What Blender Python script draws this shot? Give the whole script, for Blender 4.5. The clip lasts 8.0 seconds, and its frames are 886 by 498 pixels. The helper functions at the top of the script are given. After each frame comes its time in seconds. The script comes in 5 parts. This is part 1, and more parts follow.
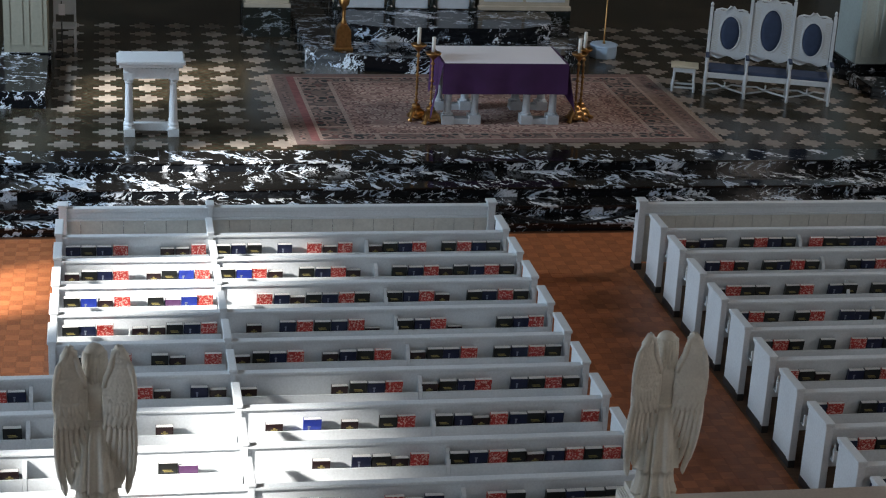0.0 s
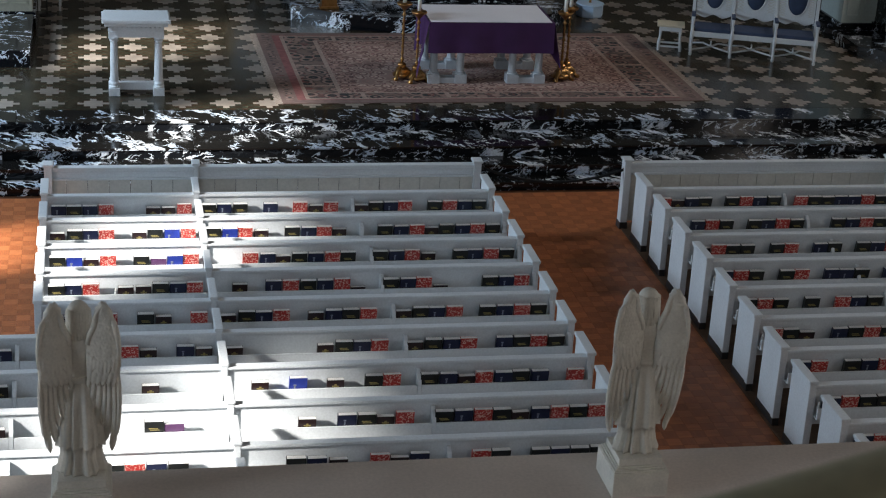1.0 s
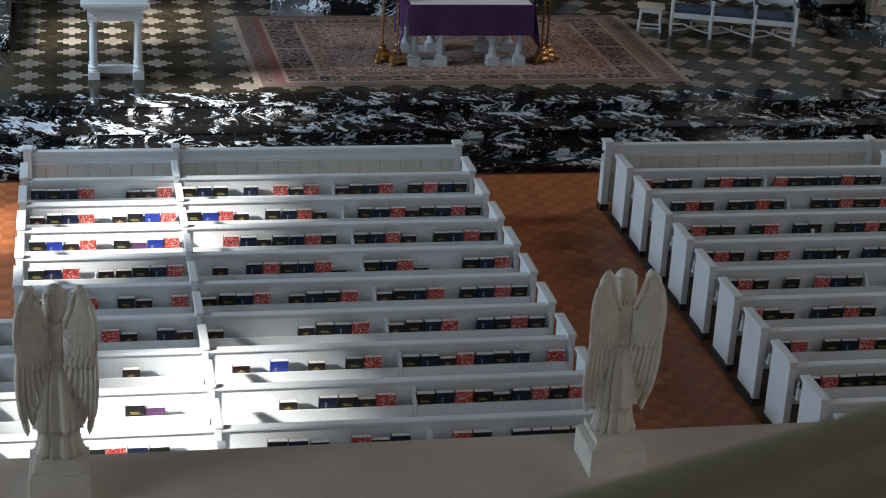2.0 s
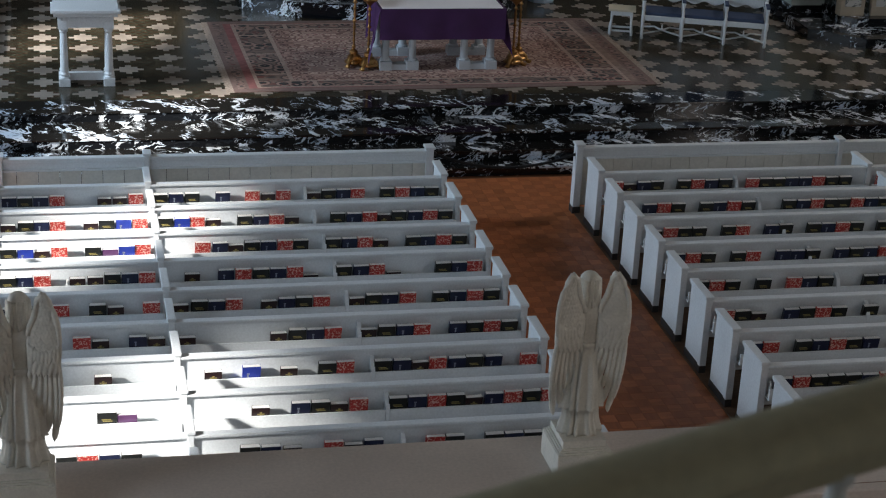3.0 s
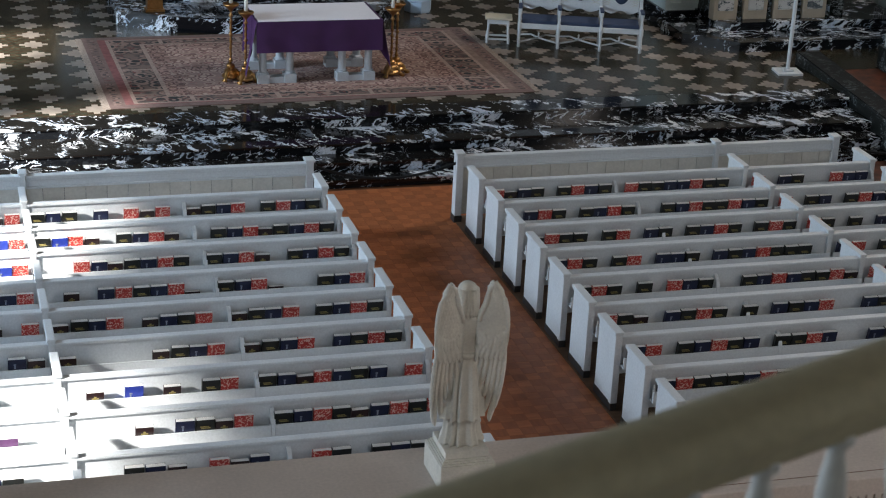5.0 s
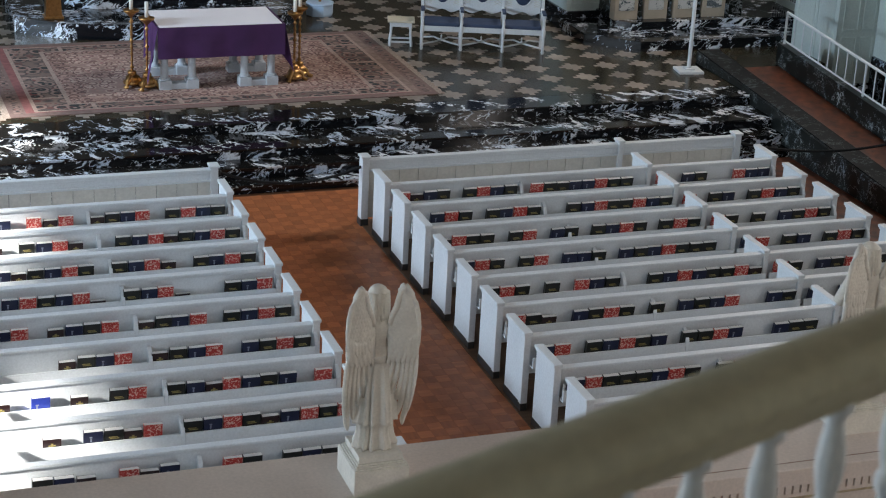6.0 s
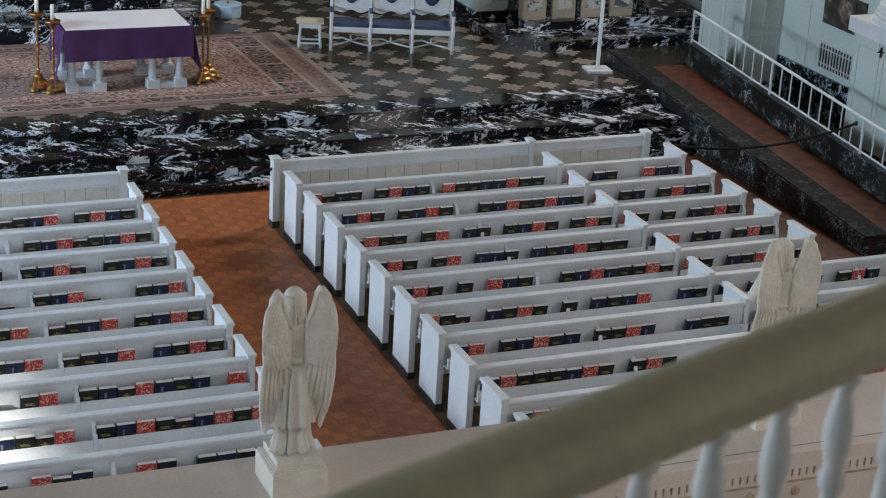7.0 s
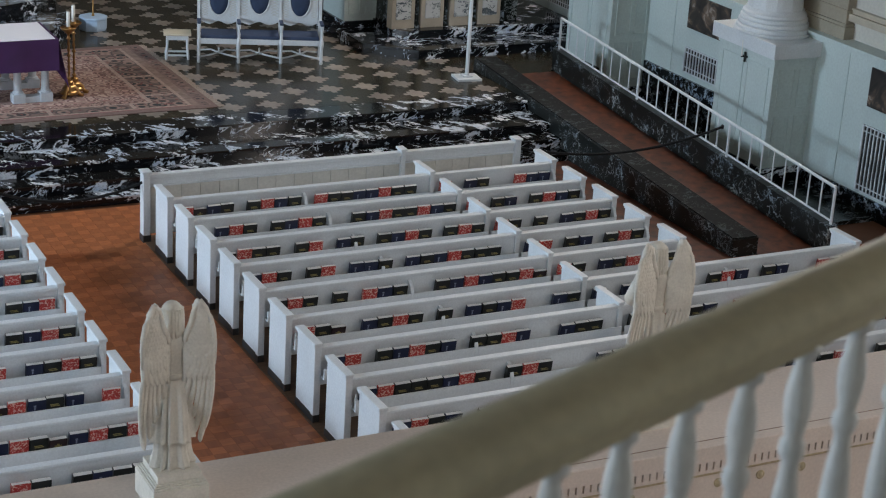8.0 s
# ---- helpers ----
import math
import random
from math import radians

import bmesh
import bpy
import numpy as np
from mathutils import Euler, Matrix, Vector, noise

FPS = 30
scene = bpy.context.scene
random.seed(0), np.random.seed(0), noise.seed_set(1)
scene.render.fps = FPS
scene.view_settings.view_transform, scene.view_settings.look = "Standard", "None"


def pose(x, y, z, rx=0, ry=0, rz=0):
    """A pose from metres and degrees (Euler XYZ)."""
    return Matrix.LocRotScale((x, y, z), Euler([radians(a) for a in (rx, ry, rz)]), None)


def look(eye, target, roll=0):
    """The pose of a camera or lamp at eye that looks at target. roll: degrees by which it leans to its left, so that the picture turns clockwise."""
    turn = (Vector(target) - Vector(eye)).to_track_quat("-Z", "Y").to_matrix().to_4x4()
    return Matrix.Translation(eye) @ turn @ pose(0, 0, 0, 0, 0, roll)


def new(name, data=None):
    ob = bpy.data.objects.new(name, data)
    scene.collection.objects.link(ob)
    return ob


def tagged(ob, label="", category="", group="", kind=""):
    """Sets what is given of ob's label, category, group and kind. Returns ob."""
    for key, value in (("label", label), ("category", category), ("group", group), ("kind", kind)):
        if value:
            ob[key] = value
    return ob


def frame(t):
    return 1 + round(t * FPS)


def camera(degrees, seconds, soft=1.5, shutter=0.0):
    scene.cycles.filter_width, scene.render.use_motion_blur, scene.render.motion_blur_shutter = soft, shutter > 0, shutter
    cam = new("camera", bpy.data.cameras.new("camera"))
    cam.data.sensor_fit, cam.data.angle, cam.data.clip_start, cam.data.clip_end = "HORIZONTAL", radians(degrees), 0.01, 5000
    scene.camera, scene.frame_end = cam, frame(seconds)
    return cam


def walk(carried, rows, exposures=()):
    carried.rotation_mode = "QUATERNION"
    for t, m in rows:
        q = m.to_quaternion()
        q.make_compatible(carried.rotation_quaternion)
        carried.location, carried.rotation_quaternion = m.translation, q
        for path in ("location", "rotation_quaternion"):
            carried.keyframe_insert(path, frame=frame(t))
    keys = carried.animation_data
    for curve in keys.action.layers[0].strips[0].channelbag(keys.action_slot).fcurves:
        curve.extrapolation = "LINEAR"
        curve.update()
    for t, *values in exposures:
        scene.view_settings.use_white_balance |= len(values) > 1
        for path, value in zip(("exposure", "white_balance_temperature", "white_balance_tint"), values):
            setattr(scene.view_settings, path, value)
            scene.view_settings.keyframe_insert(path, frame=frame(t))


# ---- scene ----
cam = camera(27.6, 8.0, soft=1.1)
cam.data.dof.use_dof, cam.data.dof.focus_distance, cam.data.dof.aperture_fstop = True, 17.0, 13.0
# seconds, eye x y z, yaw to the right of +y, pitch, roll
PATH = [
    (0.0, -7.200, -22.211, 8.842, 11.13, -20.29, 3.17),
    (0.5, -7.193, -22.229, 8.844, 11.28, -21.09, 3.32),
    (1.0, -7.186, -22.239, 8.841, 11.64, -21.54, 3.31),
    (1.5, -7.178, -22.244, 8.839, 11.94, -22.09, 3.30),
    (3.0, -7.114, -22.266, 8.843, 13.06, -21.88, 3.04),
    (3.5, -7.087, -22.259, 8.840, 13.52, -21.82, 2.78),
    (4.0, -7.071, -22.254, 8.841, 14.42, -21.72, 2.72),
    (5.5, -7.069, -22.231, 8.841, 18.48, -21.18, 2.94),
    (6.0, -7.078, -22.221, 8.833, 20.14, -21.12, 2.93),
    (6.5, -7.082, -22.216, 8.837, 21.66, -21.02, 3.05),
    (7.0, -7.092, -22.192, 8.824, 23.17, -20.94, 3.30),
    (7.5, -7.110, -22.186, 8.823, 25.46, -20.84, 3.51),
    (8.0, -7.114, -22.179, 8.820, 27.49, -20.40, 3.59),
]
EXPOSURES = [(0.0, 1.92), (0.5, 1.74), (1.5, 1.77), (3.0, 1.75), (4.0, 1.90), (5.5, 2.57), (6.5, 2.80), (8.0, 2.84)]
walk(cam, [(t, pose(x, y, z, 90 + pitch, 0, -yaw) @ pose(0, 0, 0, 0, 0, roll)) for t, x, y, z, yaw, pitch, roll in PATH], EXPOSURES)

# ---- light: low sun through the left windows, cool sky in the openings, added fills ----
SUN_WAY = Vector((2.0, 1.0, -1.25)).normalized()
world = bpy.data.worlds.new("world")
scene.world = world
world.use_nodes = True
sky = world.node_tree.nodes.new("ShaderNodeTexSky")
sky.sky_type, sky.sun_disc = "NISHITA", False
sky.sun_elevation, sky.sun_rotation = math.asin(-SUN_WAY.z), math.atan2(-SUN_WAY.x, -SUN_WAY.y)
world.node_tree.links.new(sky.outputs[0], world.node_tree.nodes["Background"].inputs[0])
world.node_tree.nodes["Background"].inputs[1].default_value = 0.054
sun = new("sun", bpy.data.lights.new("sun", "SUN"))
sun.data.energy, sun.data.angle, sun.data.color = 4.9, radians(4.5), (1.0, 0.965, 0.91)
sun.matrix_world = look((-40, -20, 25), Vector((-40, -20, 25)) + SUN_WAY)


def area_light(name, x, y, z, toward, wide, high, watts, colour):
    ob = new(name, bpy.data.lights.new(name, "AREA"))
    ob.data.shape, ob.data.size, ob.data.size_y, ob.data.energy, ob.data.color = "RECTANGLE", wide, high, watts, colour
    ob.matrix_world = look((x, y, z), (x + toward[0], y + toward[1], z + toward[2]))
    return ob


WALL_L, WALL_R, WALL_BACK, WALL_FAR, ROOF = -14.0, 10.8, -26.0, 22.0, 13.0
# windows of the left wall, set by the sun patches, the first an added fill: centre y, centre z, width, height
WINDOWS = [(-17.6, 7.6, 1.8, 3.0), (-10.55, 5.45, 2.25, 2.08), (-5.75, 5.5, 2.0, 2.1), (-2.95, 3.45, 1.7, 1.1), (-1.15, 5.82, 2.05, 2.1), (3.65, 5.5, 2.3, 1.8)]
# Openings and lamps added on the right to brighten pews, altar and ledge.
ADDED_OPENINGS_R = [(-17.6, 7.6, 1.8, 3.0), (-11.0, 10.3, 2.2, 3.4), (-6.0, 10.3, 2.2, 3.4), (5.0, 10.3, 2.2, 3.4)]
for wy, wz, ww, wh in WINDOWS:
    area_light("side_fill", WALL_L + 0.1, wy, wz, (1, 0, -0.25), ww, wh, (62 if wy > 2.5 else 4.5 if wy < -15 else 6.6) * ww * wh, (0.62, 0.80, 1.0))
for wy, wz, ww, wh in ADDED_OPENINGS_R:
    area_light("side_fill", WALL_R - 0.1, wy, wz, (-1, 0, -0.6), ww, wh, 116 if wy > 4 else 58 if wy < -15 else 8, (1.0, 0.90, 0.84) if wy < -15 or wy > 4 else (0.82, 0.885, 0.96))
# Fill added high at the rear; the wall there has no opening.
area_light("rear_fill", -1.0, WALL_BACK + 0.1, 11.5, (0, 1, -0.45), 5.0, 2.6, 74, (1.0, 0.95, 0.90))


# ---- materials ----
def node_mat(name):
    m = bpy.data.materials.new(name)
    m.use_nodes = True
    nt = m.node_tree
    return m, nt, nt.nodes["Principled BSDF"]


def ramp(nt, stops, source):
    r = nt.nodes.new("ShaderNodeValToRGB")
    while len(r.color_ramp.elements) < len(stops):
        r.color_ramp.elements.new(0.5)
    for e, (p, c) in zip(r.color_ramp.elements, stops):
        e.position, e.color = p, (*c, 1) if len(c) == 3 else c
    nt.links.new(source, r.inputs[0])
    return r.outputs[0]


def noise_tex(nt, scale, detail=4.0, distort=0.0, stretch=None, generated=False, rough=0.5, turn=(0, 0, 0)):
    tc = nt.nodes.new("ShaderNodeTexCoord")
    n = nt.nodes.new("ShaderNodeTexNoise")
    n.inputs["Scale"].default_value, n.inputs["Detail"].default_value, n.inputs["Distortion"].default_value = scale, detail, distort
    n.inputs["Roughness"].default_value = rough
    src = tc.outputs["Object"]
    if not generated:
        g = nt.nodes.new("ShaderNodeNewGeometry")
        src = g.outputs["Position"]
    if stretch:
        mp = nt.nodes.new("ShaderNodeMapping")
        mp.inputs["Scale"].default_value, mp.inputs["Rotation"].default_value = stretch, turn
        nt.links.new(src, mp.inputs[0])
        src = mp.outputs[0]
    nt.links.new(src, n.inputs["Vector"])
    return n.outputs[0]


def mix(nt, a, b, fac, kind="MIX"):
    m = nt.nodes.new("ShaderNodeMix")
    m.data_type, m.blend_type = "RGBA", kind
    for sock, val in ((m.inputs[6], a), (m.inputs[7], b), (m.inputs[0], fac)):
        if isinstance(val, (tuple, list)):
            sock.default_value = (*val, 1) if len(val) == 3 else val
        elif isinstance(val, (int, float)):
            sock.default_value = val
        else:
            nt.links.new(val, sock)
    return m.outputs[2]


def bump(nt, bsdf, source, strength, distance=0.01):
    b = nt.nodes.new("ShaderNodeBump")
    b.inputs["Strength"].default_value, b.inputs["Distance"].default_value = strength, distance
    nt.links.new(source, b.inputs["Height"])
    nt.links.new(b.outputs[0], bsdf.inputs["Normal"])


def plain(name, colour, rough=0.5, metal=0.0, vary=0.12, scale=3.0, fine=60.0, relief=0.1, stretch=None, per_object=0.0):
    """Paint, wood, cloth or metal: broad blotches, fine grain and a little relief."""
    m, nt, b = node_mat(name)
    lo = tuple(c * (1 - vary) for c in colour)
    hi = tuple(min(1, c * (1 + vary)) for c in colour)
    col = ramp(nt, [(0.3, lo), (0.7, hi)], noise_tex(nt, scale, 5, 0.4, stretch))
    if per_object:
        oi = nt.nodes.new("ShaderNodeObjectInfo")
        v = ramp(nt, [(0.0, (1 - per_object,) * 3), (1.0, (1 + per_object,) * 3)], oi.outputs["Random"])
        col = mix(nt, col, v, 1.0, "MULTIPLY")
    grain = noise_tex(nt, fine, 3, 0, stretch)
    col = mix(nt, col, ramp(nt, [(0.3, (0.88,) * 3), (0.7, (1.0,) * 3)], grain), 1.0, "MULTIPLY")
    nt.links.new(col, b.inputs["Base Color"])
    b.inputs["Roughness"].default_value, b.inputs["Metallic"].default_value = rough, metal
    if relief:
        bump(nt, b, grain, relief, 0.004)
    return m


def marble(name, base, vein, scale, amount, rough=0.12, stretch=(1, 1, 1), skew=(0, 0, 0)):
    """Polished marble: branching veins of uneven width, fine slashes in drifts and cloudy blue-grey patches; each slab cut elsewhere."""
    m, nt, b = node_mat(name)
    wide = (1 - amount) * 4
    g = nt.nodes.new("ShaderNodeNewGeometry")
    oi = nt.nodes.new("ShaderNodeObjectInfo")
    jump = nt.nodes.new("ShaderNodeVectorMath")
    jump.operation = "MULTIPLY_ADD"
    jump.inputs[1].default_value = (31.0, 17.0, 23.0)
    nt.links.new(oi.outputs["Random"], jump.inputs[0])
    nt.links.new(g.outputs["Position"], jump.inputs[2])
    mp = nt.nodes.new("ShaderNodeMapping")
    mp.inputs["Scale"].default_value, mp.inputs["Rotation"].default_value = stretch, skew
    nt.links.new(jump.outputs[0], mp.inputs[0])

    def field(sc, detail, roughness, source, distort=0.0):
        n = nt.nodes.new("ShaderNodeTexNoise")
        n.inputs["Scale"].default_value, n.inputs["Detail"].default_value = sc, detail
        n.inputs["Roughness"].default_value, n.inputs["Distortion"].default_value = roughness, distort
        nt.links.new(source, n.inputs["Vector"])
        return n

    wob = field(scale * 1.4, 4, 0.6, mp.outputs[0])
    add = nt.nodes.new("ShaderNodeVectorMath")
    add.operation = "MULTIPLY_ADD"
    add.inputs[1].default_value = (0.5 / scale,) * 3
    nt.links.new(wob.outputs[1], add.inputs[0])
    nt.links.new(mp.outputs[0], add.inputs[2])

    def veins(sc, width, detail, lo, hi, turn, grain):
        """Thin lines where a noise crosses its middle, swelling and dying out with a second noise."""
        run = nt.nodes.new("ShaderNodeMapping")
        run.inputs["Rotation"].default_value, run.inputs["Scale"].default_value = turn, grain
        nt.links.new(add.outputs[0], run.inputs[0])
        n = field(sc, detail, 0.55, run.outputs[0])
        off = nt.nodes.new("ShaderNodeMath")
        off.operation = "SUBTRACT"
        off.inputs[1].default_value = 0.5
        nt.links.new(n.outputs[0], off.inputs[0])
        size = nt.nodes.new("ShaderNodeMath")
        size.operation = "ABSOLUTE"
        nt.links.new(off.outputs[0], size.inputs[0])
        w = nt.nodes.new("ShaderNodeMapRange")
        w.inputs[1].default_value, w.inputs[2].default_value, w.inputs[3].default_value, w.inputs[4].default_value = lo, hi, 0.0, width * wide
        nt.links.new(field(sc * 0.55, 3, 0.6, jump.outputs[0]).outputs[0], w.inputs[0])
        half = nt.nodes.new("ShaderNodeMath")
        half.operation = "MULTIPLY"
        half.inputs[1].default_value = 0.55
        nt.links.new(w.outputs[0], half.inputs[0])
        v = nt.nodes.new("ShaderNodeMapRange")
        v.inputs[3].default_value, v.inputs[4].default_value = 1.0, 0.0
        nt.links.new(size.outputs[0], v.inputs[0])
        nt.links.new(half.outputs[0], v.inputs[1])
        nt.links.new(w.outputs[0], v.inputs[2])
        return v.outputs[0]

    broad = veins(scale * 0.8, 0.043, 5, 0.47, 0.70, (0.3, 0.65, 0.5), (0.38, 1.3, 1.3))
    mid = veins(scale * 1.6, 0.042, 4, 0.47, 0.68, (-0.2, -0.6, -0.4), (0.40, 1.3, 1.3))
    fine = veins(scale * 3.2, 0.050, 3, 0.53, 0.70, (0.1, 1.0, 0.3), (0.55, 1.2, 1.2))
    v = mix(nt, mix(nt, broad, mid, 1.0, "LIGHTEN"), fine, 1.0, "LIGHTEN")
    rag = ramp(nt, [(0.34, (0.55,) * 3), (0.48, (1, 1, 1))], field(scale * 12, 5, 0.7, jump.outputs[0]).outputs[0])
    v = mix(nt, v, rag, 1.0, "MULTIPLY")
    cloud = ramp(nt, [(0.62, (0, 0, 0)), (0.67, (0.30 * wide,) * 3)], field(scale * 1.1, 6, 0.72, add.outputs[0]).outputs[0])
    cool = tuple(c * k for c, k in zip(vein, (0.70, 0.78, 0.88)))
    tone = mix(nt, vein, cool, ramp(nt, [(0.42, (0, 0, 0)), (0.60, (1, 1, 1))], field(scale * 0.8, 3, 0.5, jump.outputs[0]).outputs[0]))
    col = mix(nt, mix(nt, base, cool, cloud), tone, v)
    nt.links.new(col, b.inputs["Base Color"])
    b.inputs["Roughness"].default_value, b.inputs["Specular IOR Level"].default_value = rough, 0.35
    return m


WHITE = plain("white_paint", (0.69, 0.72, 0.74), 0.42, vary=0.05, scale=1.6, fine=45, relief=0.12)
WHITE_OLD = plain("old_white_paint", (0.64, 0.62, 0.56), 0.5, vary=0.08, scale=2.5, fine=30, relief=0.2)
PANEL = plain("wall_paint", (0.545, 0.625, 0.605), 0.55, vary=0.06, scale=0.8, fine=25, relief=0.1)
PLASTER = plain("plaster", (0.62, 0.60, 0.54), 0.8, vary=0.07, scale=0.6, fine=20, relief=0.2)
CORNICE = plain("cornice_stone_paint", (0.79, 0.70, 0.64), 0.6, vary=0.08, scale=2.0, fine=60, relief=0.15)
STATUE = plain("statue_plaster", (0.78, 0.75, 0.68), 0.55, vary=0.10, scale=9, fine=90, relief=0.3)
BALUSTER = plain("baluster_paint", (0.74, 0.78, 0.80), 0.45, vary=0.05, scale=5, fine=60, relief=0.1)
HANDRAIL = plain("handrail_paint", (0.62, 0.585, 0.42), 0.5, vary=0.1, scale=4, fine=70, relief=0.12)
PLINTH = plain("dark_plinth", (0.03, 0.028, 0.027), 0.5, vary=0.2)
MARBLE = marble("black_marble", (0.007, 0.008, 0.010), (0.78, 0.82, 0.88), 2.2, 0.765, 0.10, (0.85, 1.0, 0.9), (0.2, 0.5, 0.2))
TREAD = marble("black_marble_tread", (0.009, 0.0085, 0.008), (0.76, 0.78, 0.80), 2.0, 0.765, 0.10, (1.0, 0.55, 1.0), (0, 0, 0.45))
MARBLE_GREEN = marble("dark_green_marble", (0.012, 0.015, 0.013), (0.30, 0.34, 0.36), 2.6, 0.85, 0.2, (1, 1, 1))
# The plaster at a third of its colour: dimness of far wall and ceiling.
DIMMED_PLASTER = plain("dimmed_plaster", (0.20, 0.18, 0.15), 0.8, vary=0.1, scale=0.6, fine=20, relief=0.2)
VOID_SHADE = plain("void_shade", (0.02, 0.02, 0.02), 0.9, vary=0.1)
PARQUET = plain("parquet", (0.43, 0.142, 0.050), 0.46, vary=0.16, scale=3.0, fine=40, relief=0.15, stretch=(1, 6, 1), per_object=0.10)
PARQUET_B = plain("parquet_turned", (0.345, 0.106, 0.037), 0.46, vary=0.16, scale=3.0, fine=40, relief=0.15, stretch=(6, 1, 1), per_object=0.10)
GROUT = plain("floor_joint", (0.20, 0.075, 0.03), 0.6)


# ---- mesh helpers ----
def box(bm, x0, x1, y0, y1, z0, z1, bevel=0.0):
    """A box, with its edges bevelled if asked."""
    vs = [bm.verts.new(p) for p in ((x0, y0, z0), (x1, y0, z0), (x1, y1, z0), (x0, y1, z0), (x0, y0, z1), (x1, y0, z1), (x1, y1, z1), (x0, y1, z1))]
    fs = [bm.faces.new([vs[i] for i in q]) for q in ((3, 2, 1, 0), (4, 5, 6, 7), (0, 1, 5, 4), (1, 2, 6, 5), (2, 3, 7, 6), (3, 0, 4, 7))]
    if bevel:
        es = list({e for f in fs for e in f.edges})
        bmesh.ops.bevel(bm, geom=es, offset=bevel, segments=2, affect="EDGES", profile=0.6)
    return vs


def lathe(bm, profile, cx=0, cy=0, sides=16, fold=None):
    """A turned form: profile is (radius, z) from the bottom up; fold(angle, z) scales the radius."""
    rings = []
    for r, z in profile:
        rings.append([bm.verts.new((cx + r * (fold(a, z) if fold else 1) * math.cos(a), cy + r * (fold(a, z) if fold else 1) * math.sin(a), z))
                      for a in (2 * math.pi * k / sides for k in range(sides))])
    for lo, hi in zip(rings, rings[1:]):
        for k in range(sides):
            bm.faces.new((lo[k], lo[(k + 1) % sides], hi[(k + 1) % sides], hi[k]))
    bm.faces.new(list(reversed(rings[0])))
    bm.faces.new(rings[-1])


def tube(bm, pts, radius, sides=8):
    """A round bar along a line of points; radius may be one number or one for each point."""
    pts = [Vector(p) for p in pts]
    rad = radius if isinstance(radius, (list, tuple)) else [radius] * len(pts)
    rings = []
    for i, p in enumerate(pts):
        way = (pts[min(i + 1, len(pts) - 1)] - pts[max(i - 1, 0)]).normalized()
        side = way.cross(Vector((0, 0, 1)) if abs(way.z) < 0.9 else Vector((0, 1, 0))).normalized()
        up = side.cross(way)
        rings.append([bm.verts.new(p + rad[i] * (side * math.cos(a) + up * math.sin(a))) for a in (2 * math.pi * k / sides for k in range(sides))])
    for lo, hi in zip(rings, rings[1:]):
        for k in range(sides):
            bm.faces.new((lo[k], lo[(k + 1) % sides], hi[(k + 1) % sides], hi[k]))
    bm.faces.new(list(reversed(rings[0])))
    bm.faces.new(rings[-1])


def prism(bm, outline, axis, a, b):
    """A flat outline (u, v) pushed from a to b along the axis x, y or z."""
    def at(u, v, w):
        return {"x": (w, u, v), "y": (u, w, v), "z": (u, v, w)}[axis]
    lo = [bm.verts.new(at(u, v, a)) for u, v in outline]
    hi = [bm.verts.new(at(u, v, b)) for u, v in outline]
    n = len(outline)
    for k in range(n):
        bm.faces.new((lo[k], lo[(k + 1) % n], hi[(k + 1) % n], hi[k]))
    bm.faces.new(list(reversed(lo)))
    bm.faces.new(hi)


def mesh_of(bm, name, material, smooth=False):
    bmesh.ops.recalc_face_normals(bm, faces=bm.faces)
    me = bpy.data.meshes.new(name)
    bm.to_mesh(me)
    bm.free()
    me.materials.append(material)
    if smooth:
        for p in me.polygons:
            p.use_smooth = True
    return me


def part(name, bm, material, parent=None, label="", smooth=False):
    ob = new(name, mesh_of(bm, name, material, smooth))
    ob.parent = parent
    if label:
        tagged(ob, label)
    return ob


def bxs(*boxes, bevel=0.0):
    bm = bmesh.new()
    for b in boxes:
        box(bm, *b, bevel=bevel)
    return bm


def thing(name, label, category, at=(0, 0, 0), turn=0, group="", kind=""):
    ob = new(name)
    ob.matrix_world = pose(*at, 0, 0, turn)
    return tagged(ob, label, category, group, kind)


def shared(name, mesh, parent, at=(0, 0, 0), turn=(0, 0, 0)):
    ob = new(name, mesh)
    ob.parent = parent
    ob.matrix_basis = pose(*at, *turn)
    return ob


def setting(name, bm, material, label, category="structure"):
    return tagged(part(name, bm, material), label, category, kind="structure")


# ---- large structure ----
PZ = 0.62  # the sanctuary floor
AISLE_L, AISLE_R = -2.07, 0.0

setting("floor", bxs((WALL_L, WALL_R, WALL_BACK, 2.4, -0.2, -0.012)), GROUT, "wooden parquet floor of the nave with dark joints", "floor")
STEPS = [(0.0, 1.94), (0.13, 2.22), (0.30, 2.60), (0.46, 3.37)]
KERB_X = 7.85
steps = thing("steps", "black marble steps with white veins before the sanctuary", "steps", kind="structure")
rng_steps = random.Random(3)
